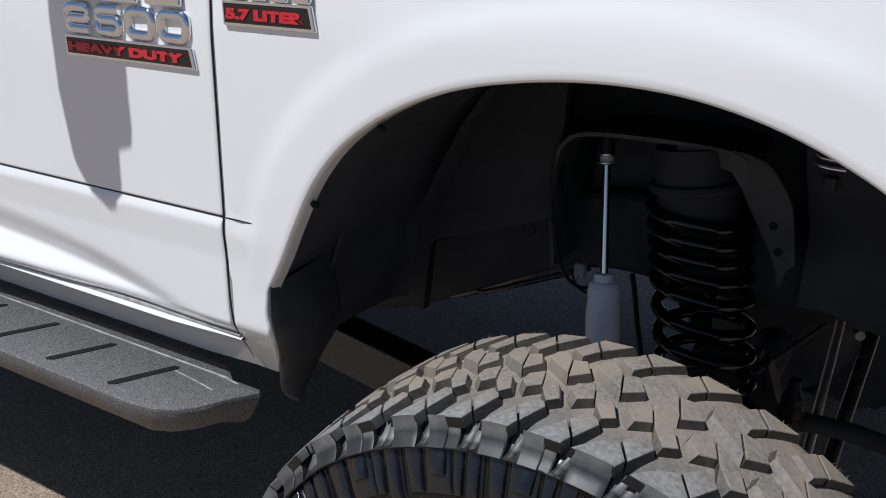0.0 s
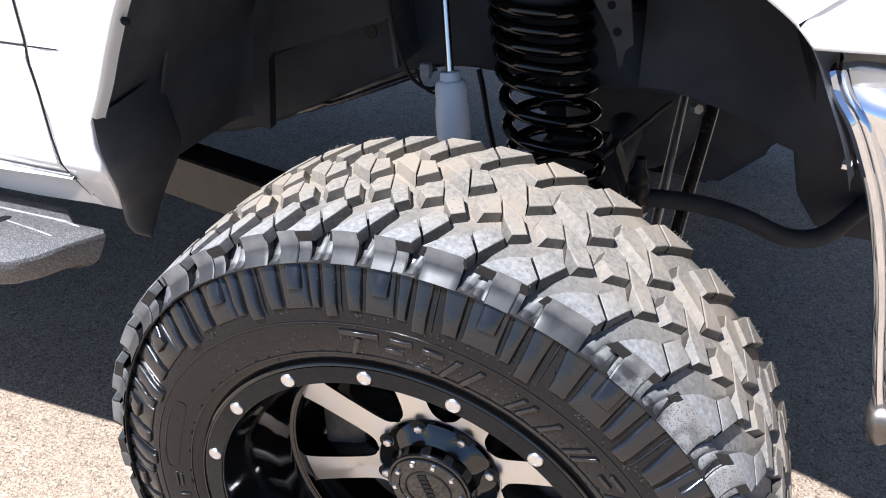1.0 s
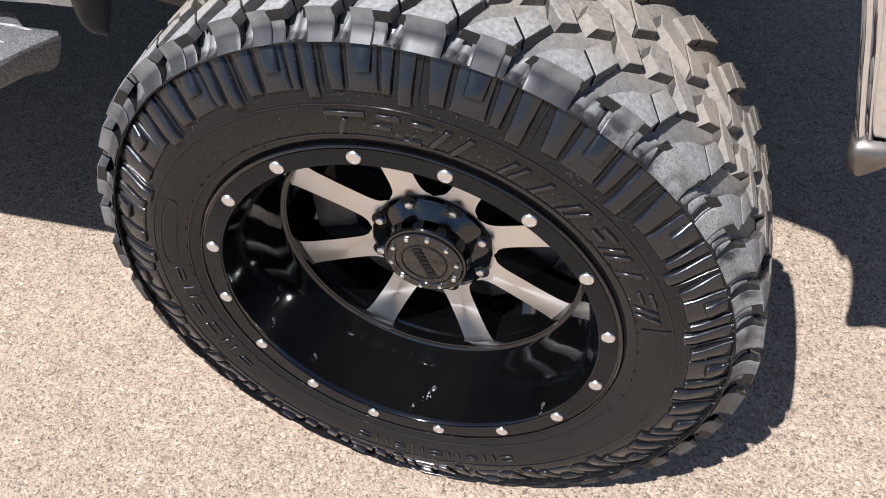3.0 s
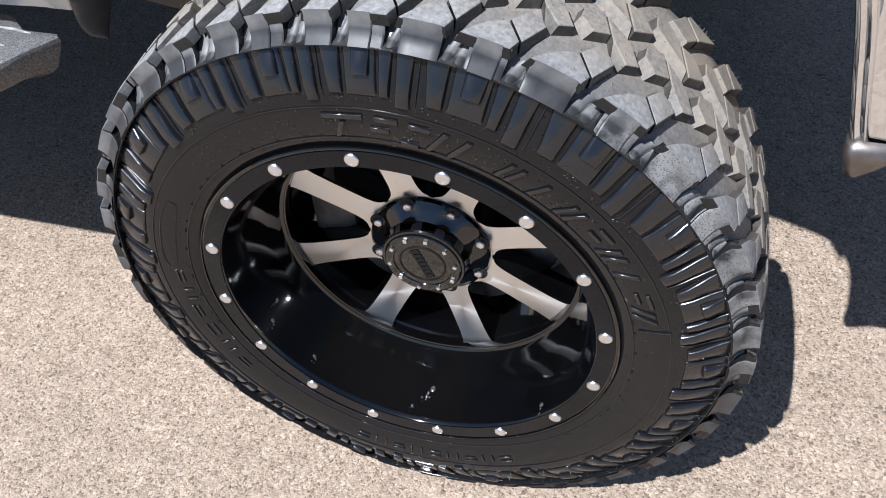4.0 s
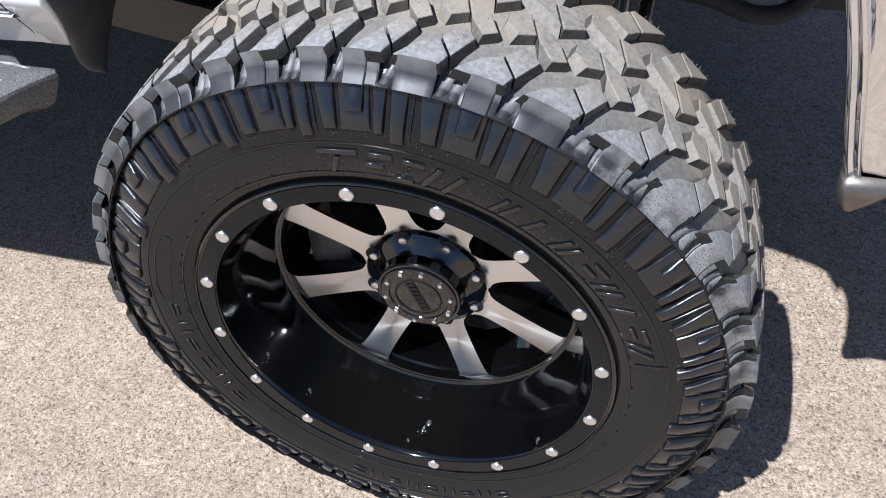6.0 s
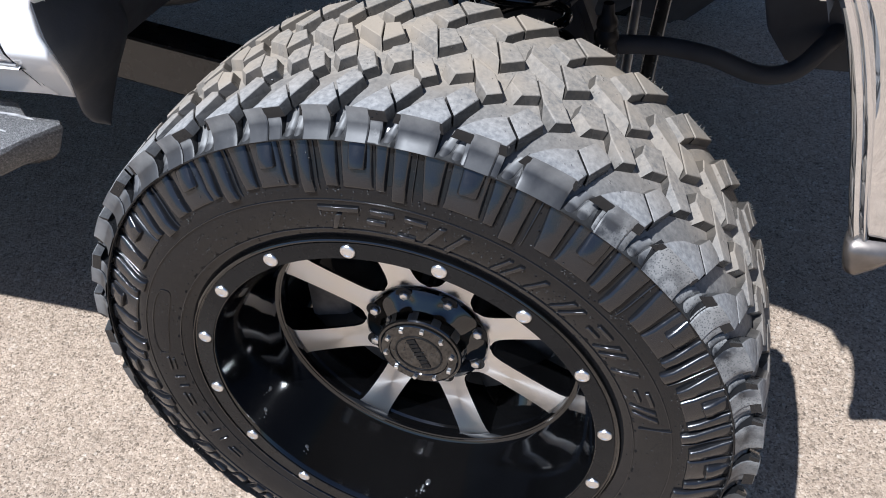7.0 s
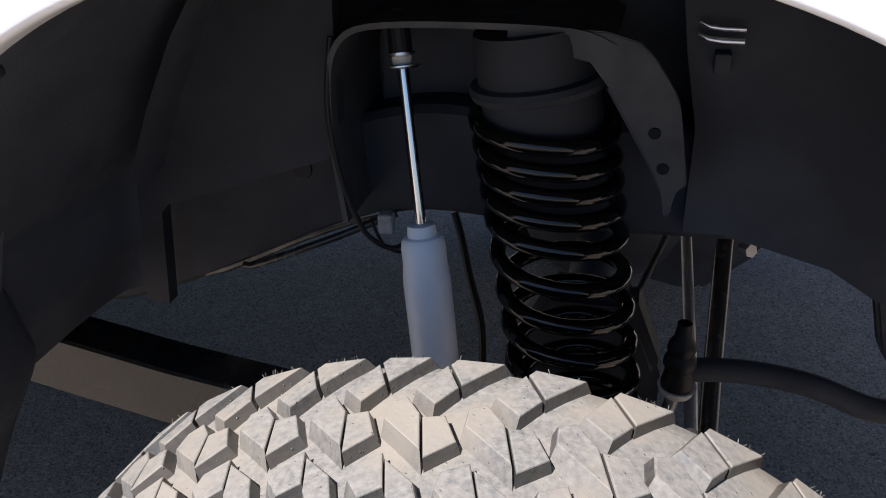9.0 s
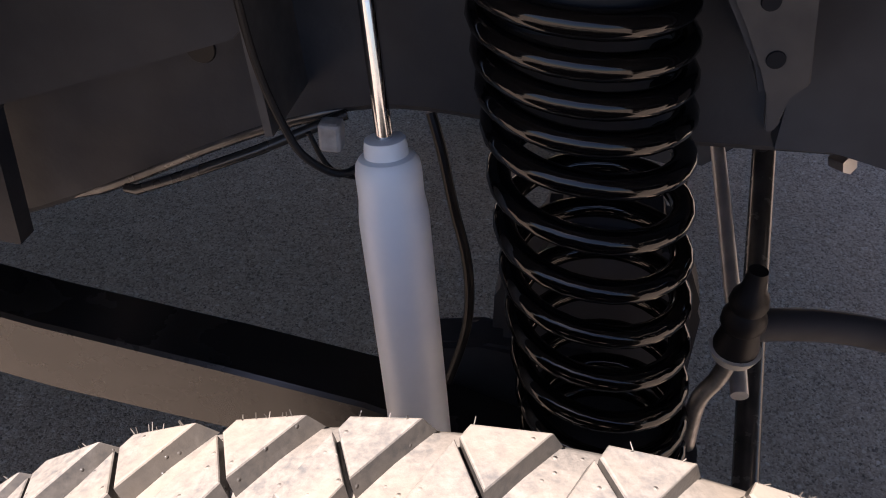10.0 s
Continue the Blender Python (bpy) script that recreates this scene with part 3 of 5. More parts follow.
# mirror, out of view: a thin slab cut to the shadow it lays on the door
DROP = 0.285 / 0.545
head = [(-0.835, 1.62), (-0.831, 1.223), (-0.830, 1.077), (-0.818, 0.990), (-0.792, 0.952), (-0.750, 0.927), (-0.730, 0.933), (-0.717, 0.965), (-0.726, 1.038), (-0.690, 1.033), (-0.684, 1.045), (-0.686, 1.144), (-0.690, 1.30), (-0.70, 1.62)]
bm = slab(bmesh.new(), [(x - 0.28 * DROP, z + DROP) for x, z in head], SIDE - 0.290, SIDE - 0.276)
bmesh.ops.bevel(bm, geom=[e for e in bm.edges], offset=0.006, segments=2, affect="EDGES")
box(bm, (-0.96, SIDE - 0.29, 1.90), (-0.92, SIDE + 0.12, 1.94), 0.008, 2)
part("mirror_slab", bm, black_plastic, truck, "black side mirror, an unseen slab cut to its cast shadow", smooth=True)

# cab, hood and the truck's far side, which close the place; unseen, run rearward to block skylight
bm = slab(bmesh.new(), [(-4.6, 0.82), (-4.6, 1.45), (-2.6, 1.45), (-2.5, 1.95), (-0.95, 1.95), (-0.42, 1.50), (0.85, 1.42), (0.92, 1.10), (0.36, 1.10), (0.30, 1.26), (-0.3, 1.26), (-0.47, 1.05), (-0.52, 0.82)], 0.24, 2.1)
part("cab_body", bm, white_paint, truck, "white cab, hood and far side")
rows = [[(x, body_y(x, TOP) if s == 0 else 0.16 + 0.09 * s, TOP - 0.02 * s * s * 2) for x in (-2.5, -1.2, -0.8, -0.52, -0.1, 0.3, 0.7, 0.92)] for s in (0, 0.5, 1.0)]
part("hood_edge", sheet(rows), white_paint, truck, smooth=True)
bm = box(bmesh.new(), (-4.6, 0.16, 0.82), (-0.56, 2.1, 0.86))
box(bm, (-0.56, 0.62, 0.86), (0.5, 1.68, 0.90))
part("underbody", bm, frame_black, truck, "black underbody")

# unseen: what hangs below the floor, and the far side's skirt, added against skylight
bm = box(bmesh.new(), (-1.9, 0.90, 0.56), (-0.85, 1.36, 0.88), 0.06, 3)
part("transmission", bm, frame_black, truck, "black gearbox under the cab", smooth=True)
bm = box(bmesh.new(), (-3.4, 2.02, 0.60), (-0.5, 2.16, 0.84), 0.02)
part("unseen_far_board", bm, board_black, truck, "unseen black far-side running board that cuts skylight", smooth=True)
bm = box(bmesh.new(), (-0.28, 0.86, 0.76), (0.50, 1.42, 0.90), 0.05, 3)
part("oil_pan", bm, frame_black, truck, "black engine sump", smooth=True)

# running board
BOARD = 0.685
outer = [(-3.0, 0.032), (-1.2, 0.032), (-0.708, 0.032), (-0.640, 0.032), (-0.600, 0.039), (-0.570, 0.053), (-0.548, 0.077), (-0.533, 0.107), (-0.503, 0.160), (-0.509, 0.167), (-0.562, 0.167), (-0.604, 0.200), (-3.0, 0.206)]
bm = bmesh.new()


def ring_at(shrink, z):
    out = []
    for x, y in outer:
        sx = x + (-shrink if x > -0.7 else 0.0)
        sy = y + shrink * (1 if y < 0.12 else -1) * (1.0 if x < -0.6 else 0.7)
        out.append(bm.verts.new((sx, sy, z)))
    return out


rings = [ring_at(0.040, BOARD - 0.054), ring_at(0.024, BOARD - 0.052), ring_at(0.015, BOARD - 0.044), ring_at(0.006, BOARD - 0.022), ring_at(0.0015, BOARD - 0.008), ring_at(0.003, BOARD - 0.0025), ring_at(0.008, BOARD), ring_at(0.016, BOARD + 0.0004), ring_at(0.020, BOARD + 0.002)]
for a, b in zip(rings, rings[1:]):
    for j in range(len(a)):
        bm.faces.new((a[j], a[(j + 1) % len(a)], b[(j + 1) % len(a)], b[j]))
bm.faces.new(rings[-1])
bm.faces.new(rings[0][::-1])
board = part("running_board", bm, board_black, truck, "textured black running board with slanted grip slots", smooth=True, auto=35)
bm = bmesh.new()
slot = [(-0.007, -0.045), (0.001, -0.047), (0.008, -0.042), (0.0075, 0.042), (0.002, 0.047), (-0.006, 0.044)]
lo = [bm.verts.new((x + 0.48 * y, y, 0.0005)) for x, y in slot]
hi = [bm.verts.new((x + 0.48 * y, y, 0.0022)) for x, y in slot]
bm.faces.new(hi)
for j in range(6):
    bm.faces.new((lo[j], lo[(j + 1) % 6], hi[(j + 1) % 6], hi[j]))
slot_mesh = obj("grip_slot", bm, hose_black)
for k in range(9):
    share("grip_slot", slot_mesh, board, Matrix.Translation((-0.681 - 0.143 * k, 0.098, BOARD + 0.001)))
bm = tube(bmesh.new(), [(-3.0, 0.163, BOARD + 0.0012), (-1.0, 0.163, BOARD + 0.0012), (-0.573, 0.160, BOARD + 0.0012), (-0.545, 0.156, BOARD - 0.001)], 0.0022, 8)
tube(bm, [(-0.653, 0.134, BOARD + 0.0012), (-0.592, 0.126, BOARD + 0.0012), (-0.562, 0.121, BOARD + 0.0010)], 0.0018, 8)
part("tread_line", bm, board_edge, board, smooth=True)
for x in (-1.6, -2.4):
    bm = box(bmesh.new(), (x - 0.03, 0.10, BOARD - 0.105), (x + 0.03, 0.62, BOARD - 0.066), 0.004)
    part("board_bracket", bm, frame_black, board)

# wheel-arch liner: a dark plastic tunnel behind the opening
liner_line = [(-0.502, 0.710), (-0.484, 0.75), (-0.464, 0.79), (-0.460, 0.827), (-0.452, 0.868)] + ARCH[1:] + [(0.366, 1.01), (0.388, 0.965), (0.402, 0.925)]
line = spline([(x, 0, z) for x, z in liner_line], 4)
rows = []
for k, p in enumerate(line):
    t = k / (len(line) - 1)
    way = Vector((p.x, 0, (p.z - 0.78) * (1.0 if p.z > 0.87 else 0.15))).normalized()
    row = []
    for y, out in ((SIDE + 0.004, 0.0005), (SIDE + 0.010, 0.001), (SIDE + 0.022, 0.0015), (SIDE + 0.04, 0.006), (SIDE + 0.07, 0.012), (SIDE + 0.11, 0.017), (SIDE + 0.2, 0.021), (SIDE + 0.3, 0.020), (SIDE + 0.36, 0.014), (0.515, 0.004), (0.53, -0.02)):
        if p.z < 0.86:
            out *= 0.7
        row.append((p.x + way.x * out, max(y, body_y(p.x, p.z) + 0.004) if p.z < 0.81 else y, p.z + way.z * out))
    rows.append(row)
bm = sheet(rows)
liner = part("wheel_arch_liner", bm, black_plastic, truck, "matt black plastic wheel-arch liner", smooth=True, auto=40)
bm = bmesh.new()
for a, b in (((-0.474, 0.29, 0.835), (-0.424, 0.29, 0.98)), ((-0.424, 0.29, 0.98), (-0.33, 0.29, 1.115))):
    tube(bm, [a, b], 0.003, 8)
part("liner_rib", bm, black_plastic, liner, smooth=True)

# the flap that ends the liner behind the tyre
flap_rear = spline([(-0.443, 0.125, 0.877), (-0.447, 0.128, 0.83), (-0.446, 0.134, 0.80), (-0.468, 0.166, 0.75), (-0.500, 0.200, 0.70), (-0.512, 0.214, 0.664), (-0.515, 0.226, 0.642), (-0.516, 0.244, 0.627)], 4)
flap_fore = spline([(-0.474, 0.30, 0.875), (-0.474, 0.305, 0.83), (-0.474, 0.31, 0.80), (-0.478, 0.32, 0.75), (-0.496, 0.298, 0.70), (-0.508, 0.282, 0.664), (-0.514, 0.270, 0.642), (-0.516, 0.252, 0.6275)], 4)
rows = []
for p, q in zip(flap_rear, flap_fore):
    edge = [tuple(p + Vector((-0.003, 0.0, 0.003)))]
    edge += [tuple(p.lerp(q, u) + Vector((0.012 * math.sin(math.pi * u) ** 0.6 * smoothstep(0.88, 0.82, p.z), 0.0, -0.004 * math.sin(math.pi * u)))) for u in (0.0, 0.03, 0.08, 0.2, 0.35, 0.5, 0.65, 0.8, 0.92, 1.0)]
    rows.append(edge + [tuple(q + Vector((-0.02, 0.008, 0.0)))])
bm = sheet(rows)
part("splash_flap", bm, black_plastic, truck, "black splash flap behind the tyre", smooth=True, auto=60)

# inner walls of the wheel well
bm = slab(bmesh.new(), [(-0.475, 0.70), (-0.447, 0.698), (-0.434, 0.822), (-0.425, 0.834), (-0.225, 0.905), (-0.208, 0.925), (-0.205, 1.05), (-0.20, 1.22), (-0.36, 1.22), (-0.50, 1.05)], 0.515, 0.535)
part("inner_wall", bm, wall_black, truck, "black inner wall of the wheel well")
bm = slab(bmesh.new(), [(0.15, 0.834), (0.19, 0.835), (0.23, 0.825), (0.30, 0.806), (0.35, 0.775), (0.42, 0.75), (0.43, 0.95), (0.40, 1.22), (0.10, 1.24), (0.135, 1.02), (0.15, 0.95)], 0.56, 0.58)
part("inner_wall", bm, well_black, truck, "black inner wall of the wheel well")
bm = slab(bmesh.new(), [(-0.55, 0.84), (0.45, 0.84), (0.45, 1.26), (-0.55, 1.26)], 0.665, 0.68)
part("inner_apron", bm, frame_black, truck, "black engine-bay apron")
rows = [[(x, y, 1.225 - 0.25 * (abs(x + 0.02) / 0.36) ** 3) for y in (0.44, 0.55, 0.67)] for x in [-0.42 + 0.04 * k for k in range(21)]]
part("well_ceiling", sheet(rows), black_plastic, truck, smooth=True)

# frame rail, arched over the axle
BELOW = [(-2.2, 0.60), (-0.95, 0.61), (-0.62, 0.635), (-0.50, 0.668), (-0.38, 0.722), (-0.29, 0.768), (-0.21, 0.802), (-0.13, 0.820), (-0.03, 0.815), (0.08, 0.812), (0.25, 0.815), (0.40, 0.80), (0.95, 0.76)]
low_edge = spline([(x, 0, z) for x, z in BELOW], 4)
bm = bmesh.new()
ringset = []
for p in low_edge:
    ringset.append([bm.verts.new((p.x, y, p.z + dz)) for y, dz in ((0.592, 0.0), (0.584, 0.008), (0.584, 0.120), (0.592, 0.128), (0.652, 0.128), (0.66, 0.120), (0.66, 0.008), (0.652, 0.0))])
for a, b in zip(ringset, ringset[1:]):
    for j in range(8):
        bm.faces.new((a[j], a[(j + 1) % 8], b[(j + 1) % 8], b[j]))
rail = part("frame_rail", bm, wall_black, truck, "black steel frame rail arched over the axle", smooth=True, auto=30)
for x, z in ((-0.284, 0.862), (-0.68, 0.70)):
    bm = lathe([(0.0, 0.0), (0.0, 0.012), (0.0015, 0.013), (0.004, 0.013)], 20)
    part("rail_hole", bm, hose_black, rail, at=Matrix.Translation((x, 0.5825, z)))
# added bead, paler than the rail: the lower edge's sheen put into colour
edge_line = [p for p in low_edge if -0.46 < p.x < -0.17]
part("rail_sheen_bead", tube(bmesh.new(), [(p.x, 0.590, p.z + 0.004) for p in edge_line], [0.002] + [0.0072] * (len(edge_line) - 2) + [0.003], 12), tube_grey, rail, "grey bead added on the rail's lower edge for its sheen", smooth=True)
share("frame_rail", rail.data, truck, Matrix.Translation((0, 1.02, 0)), "black steel frame rail arched over the axle")

# shock tower: side walls, ledge, gusset
bm = bmesh.new()
ledge = spline([(x, 0, z) for x, z in ((-0.205, 0.84), (-0.213, 0.93), (-0.212, 1.0), (-0.198, 1.038), (-0.165, 1.055), (-0.08, 1.06), (0.03, 1.058), (0.07, 1.045))], 4)
rows = [[(p.x, y, p.z) for y in (0.50, 0.505, 0.60, 0.665)] for p in ledge]
bm = thicken(sheet(rows), 0.006)
tower = part("shock_tower", bm, dusty_black, truck, "dusty black shock tower", smooth=True, auto=40)
bm = slab(bmesh.new(), [(-0.20, 0.83), (-0.02, 0.83), (0.0, 1.05), (-0.19, 1.05)], 0.635, 0.66)
part("tower_back", bm, frame_black, tower)
gusset = [(-0.03, 1.058), (0.060, 1.056), (0.091, 1.0475), (0.106, 1.033), (0.122, 1.0095), (0.129, 0.9975), (0.1325, 0.987), (0.138, 0.957), (0.1455, 0.913), (0.139, 0.9075), (0.1345, 0.904), (0.1345, 0.886), (0.131, 0.879), (0.1265, 0.879), (0.122, 0.904), (0.116, 0.921), (0.1025, 0.944), (0.082, 0.978), (0.067, 1.003), (0.048, 1.0285), (0.015, 1.036), (-0.03, 1.036)]
bm = slab(bmesh.new(), gusset, 0.502, 0.509)
bmesh.ops.bevel(bm, geom=[e for e in bm.edges], offset=0.0012, segments=2, affect="EDGES")
part("gusset", bm, dusty_black, tower, "dusty grey-black gusset plate with bolt holes", smooth=True, auto=30)
for x, z in ((0.1218, 0.928), (0.111, 0.963)):
    bm = lathe([(0.0, 0.0), (0.0, 0.0055), (0.0018, 0.006), (0.004, 0.006)], 16)
    part("bolt_hole", bm, flap_black, tower, at=Matrix.Translation((x, 0.5005, z)))
rows = [[(x, y, z) for y in (0.509, 0.59)] for x, z in gusset[-8:-3]]
part("gusset_web", thicken(sheet(rows), 0.004), frame_black, tower)

# coil spring and its seat
AXIS = [Vector((-0.010, 0.545, 1.03)), Vector((0.076, 0.545, 0.47))]


def on_axis(z):
    s = (z - AXIS[0].z) / (AXIS[1].z - AXIS[0].z)
    return AXIS[0].lerp(AXIS[1], s)


FRONTS = [0.996, 0.975, 0.9515, 0.9255, 0.900, 0.8735, 0.8425, 0.7975, 0.754, 0.711, 0.665, 0.618, 0.57, 0.53, 0.50]
points = []
for k in range(len(FRONTS) - 1):
    for j in range(28):
        t = j / 28
        z = FRONTS[k] + (FRONTS[k + 1] - FRONTS[k]) * t
        a = 2 * math.pi * t
        c = on_axis(z)
        r = 0.0675
        points.append((c.x + r * math.sin(a), c.y - r * math.cos(a), z))
bm = tube(bmesh.new(), points[28 + 21:], 0.0092, 14)
part("coil_spring", bm, spring_black, truck, "glossy black coil spring", smooth=True, auto=60)
lean = (AXIS[0] - AXIS[1]).to_track_quat("Y", "Z").to_matrix().to_4x4()
bm = lathe([(0.06, 0.0), (0.06, 0.058), (0.045, 0.060), (0.012, 0.060), (0.010, 0.068), (0.004, 0.070), (-0.002, 0.068), (-0.005, 0.060), (-0.038, 0.060), (-0.04, 0.059), (-0.048, 0.058), (-0.052, 0.056), (-0.054, 0.0)], 48)
seat = part("coil_seat", bm, wall_black, truck, "black steel coil-spring seat and spacer", smooth=True, auto=30, at=Matrix.Translation(on_axis(0.990)) @ lean)
bm = tube(bmesh.new(), [on_axis(0.96), on_axis(0.80), on_axis(0.74), on_axis(0.70)], [0.046, 0.044, 0.034, 0.02], 20)
part("bump_stop", bm, hose_black, seat, "black rubber bump stop", smooth=True)
bm = lathe([(0.0, 0.0), (0.0, 0.085), (-0.012, 0.085), (-0.02, 0.07), (-0.08, 0.06), (-0.08, 0.0)], 32)
part("spring_perch", bm, frame_black, truck, "black lower spring perch", smooth=True, auto=30, at=Matrix.Translation(on_axis(0.505)) @ lean)

bm = slab(bmesh.new(), [(-0.05, 0.42), (0.15, 0.42), (0.15, 0.60), (0.11, 0.70), (0.0, 0.70), (-0.05, 0.60)], 0.635, 0.70)
bmesh.ops.bevel(bm, geom=[e for e in bm.edges], offset=0.012, segments=2, affect="EDGES")
part("axle_bracket", bm, frame_black, truck, "black axle bracket behind the spring", smooth=True)

# shock absorber: bright rod, pale body
ROD_TOP, BOOT_TOP, FOOT = Vector((-0.146, 0.551, 0.998)), Vector((-0.1228, 0.517, 0.838)), Vector((-0.0835, 0.468, 0.50))
shock = bmesh.new()
down = (FOOT - BOOT_TOP).normalized()
prof = [(-0.001, 0.011), (0.0, 0.0145), (0.006, 0.0155), (0.012, 0.0158), (0.0135, 0.020), (0.018, 0.0228), (0.026, 0.0238), (0.045, 0.0238), (0.056, 0.0252), (0.066, 0.0258), (0.12, 0.0256), (0.2, 0.0254), (0.27, 0.0254), (0.33, 0.0254)]
tube(shock, [BOOT_TOP + down * s for s, _ in prof], [r * 1.03 for _, r in prof], 28)
shock_ob = part("shock_absorber", shock, shock_white, truck, "pale white shock absorber body", smooth=True, auto=35)
part("piston_rod", tube(bmesh.new(), [ROD_TOP + (ROD_TOP - BOOT_TOP) * 0.1, BOOT_TOP + down * 0.01], 0.0062, 20), rod_steel, shock_ob, "polished chrome piston rod", smooth=True)
up = (ROD_TOP - BOOT_TOP).normalized()
for name, s, prof in (("washer", 0.0, [(-0.0002, 0.004), (0.0, 0.015), (0.002, 0.0185), (0.0035, 0.0185), (0.0037, 0.004)]), ("bushing", 0.004, [(0.0, 0.009), (0.003, 0.0105), (0.008, 0.0105), (0.010, 0.009)]), ("washer", 0.014, [(-0.0002, 0.004), (0.0, 0.0145), (0.0025, 0.0145), (0.0027, 0.004)])):
    bm = tube(bmesh.new(), [ROD_TOP + up * (s + a) for a, _ in prof], [r for _, r in prof], 24)
    part(name, bm, bolt_steel if name == "washer" else pale_ring, shock_ob, "bright steel washer" if name == "washer" else "pale rubber bushing", smooth=True, auto=30)
part("top_bushing", tube(bmesh.new(), [ROD_TOP + up * 0.017, ROD_TOP + up * 0.06], 0.012, 16), hose_black, shock_ob)

# axle, arm, knuckle
part("axle_tube", tube(bmesh.new(), [(0.03, 0.40, 0.425), (0.03, 0.8, 0.425), (0.03, 1.9, 0.425)], 0.045, 24), frame_black, truck, "black axle tube", smooth=True)
bm = bmesh.new()
bmesh.ops.create_icosphere(bm, subdivisions=3, radius=0.16)
bmesh.ops.transform(bm, matrix=Matrix.Translation((0.03, 1.45, 0.43)) @ Matrix.Diagonal((1.1, 0.8, 1, 1)), verts=bm.verts)
part("differential", bm, frame_black, truck, "black differential housing", smooth=True)
bm = bmesh.new()
arm = [(-1.35, 0.60, 0.655), (-0.90, 0.575, 0.612), (-0.50, 0.553, 0.560), (-0.30, 0.545, 0.540), (-0.16, 0.54, 0.522), (0.0, 0.54, 0.47)]
high = [0.10, 0.10, 0.10, 0.095, 0.06, 0.05]
ringset = []
for (x, y, z), h in zip(arm, high):
    ringset.append([bm.verts.new((x, y + dy, z + dz)) for dy, dz in ((0.0, -h + 0.006), (0.0, -0.004), (0.004, 0.0), (0.066, 0.0), (0.07, -0.004), (0.07, -h + 0.006), (0.066, -h), (0.004, -h))])
for a, b in zip(ringset, ringset[1:]):
    for j in range(8):
        bm.faces.new((a[j], a[(j + 1) % 8], b[(j + 1) % 8], b[j]))
bm.faces.new(ringset[0])
bm.faces.new(ringset[-1])
part("control_arm", bm, arm_black, truck, "long black box-section control arm", smooth=True, auto=30)
bm = slab(bmesh.new(), [(-0.15, 0.535), (-0.06, 0.545), (0.06, 0.54), (0.06, 0.40), (-0.10, 0.40), (-0.14, 0.47)], 0.615, 0.66)
bmesh.ops.bevel(bm, geom=[e for e in bm.edges], offset=0.008, segments=2, affect="EDGES")
part("arm_bracket", bm, frame_black, truck, "black axle bracket", smooth=True)
bm = tube(bmesh.new(), [(0.0, 0.30, 0.425), (0.0, 0.42, 0.425)], [0.075, 0.06], 24)
tube(bm, [(0.0, 0.36, 0.30), (0.0, 0.40, 0.56)], [0.035, 0.04], 16)
part("steering_knuckle", bm, brake_iron, truck, "cast iron steering knuckle", smooth=True)

# sway bar and its link, upright rods
bar = spline([(0.165, 0.58, 0.646), (0.245, 0.60, 0.640), (0.32, 0.605, 0.628), (0.39, 0.605, 0.605), (0.44, 0.61, 0.611), (0.475, 0.63, 0.64), (0.50, 0.69, 0.66), (0.515, 1.0, 0.68), (0.515, 1.6, 0.68)], 6)
sway = part("sway_bar", tube(bmesh.new(), bar, 0.0145, 18), frame_black, truck, "bent black sway bar", smooth=True)
prof = [(0.72, 0.008), (0.702, 0.010), (0.694, 0.015), (0.686, 0.0165), (0.680, 0.0145), (0.672, 0.0185), (0.664, 0.019), (0.658, 0.0155), (0.650, 0.017), (0.640, 0.0195), (0.632, 0.0185), (0.630, 0.012), (0.62, 0.008)]
part("ball_joint", tube(bmesh.new(), [(0.166, 0.565, z) for z, _ in prof], [r for _, r in prof], 20), hose_black, sway, "black rubber boot", smooth=True)
part("joint_ring", tube(bmesh.new(), [(0.166, 0.565, 0.634), (0.166, 0.565, 0.624)], [0.0225, 0.018], 20), pale_ring, sway, "pale plastic ring", smooth=True)
part("sway_link", tube(bmesh.new(), spline([(0.166, 0.565, 0.63), (0.158, 0.56, 0.60), (0.145, 0.555, 0.57), (0.145, 0.55, 0.50), (0.145, 0.55, 0.42)], 4), 0.008, 12), dull_steel, sway, "bare steel link rod", smooth=True)
part("track_bar", tube(bmesh.new(), [(0.25, 1.35, 0.82), (0.238, 0.97, 0.632), (0.225, 0.75, 0.525), (0.215, 0.50, 0.40)], 0.0135, 18), tube_grey, truck, "satin dark grey steel track bar", smooth=True)
# added tube, set where the frame's lower edge has a bright streak
part("streak_tube", tube(bmesh.new(), [(-0.36, 0.556, 0.740), (-0.348, 0.551, 0.743), (-0.30, 0.553, 0.763), (-0.237, 0.559, 0.790), (-0.17, 0.585, 0.815)], 0.0045, 12), arm_black, truck, "thin glossy black tube added along the frame for its highlight", smooth=True)
part("brake_pipe", tube(bmesh.new(), [(0.173, 1.3, 0.72), (0.181, 1.0, 0.622), (0.191, 0.70, 0.565), (0.193, 0.6, 0.54)], 0.0085, 16), link_metal, truck, "thin bare steel pipe", smooth=True)
bm = tube(bmesh.new(), [(0.226, 0.66, 0.772), (0.234, 0.645, 0.776)], 0.008, 6)
part("bolt", bm, bolt_steel, truck, "bright steel bolt end", smooth=True, auto=30)
bm = slab(bmesh.new(), [(0.374, 0.83), (0.376, 0.735), (0.398, 0.651), (0.436, 0.598), (0.47, 0.590), (0.90, 0.590), (0.90, 0.83)], 0.66, 0.69)
bmesh.ops.bevel(bm, geom=[e for e in bm.edges], offset=0.004, segments=2, affect="EDGES")
part("bumper_bracket", bm, frame_black, truck, "black bumper bracket plate", smooth=True)
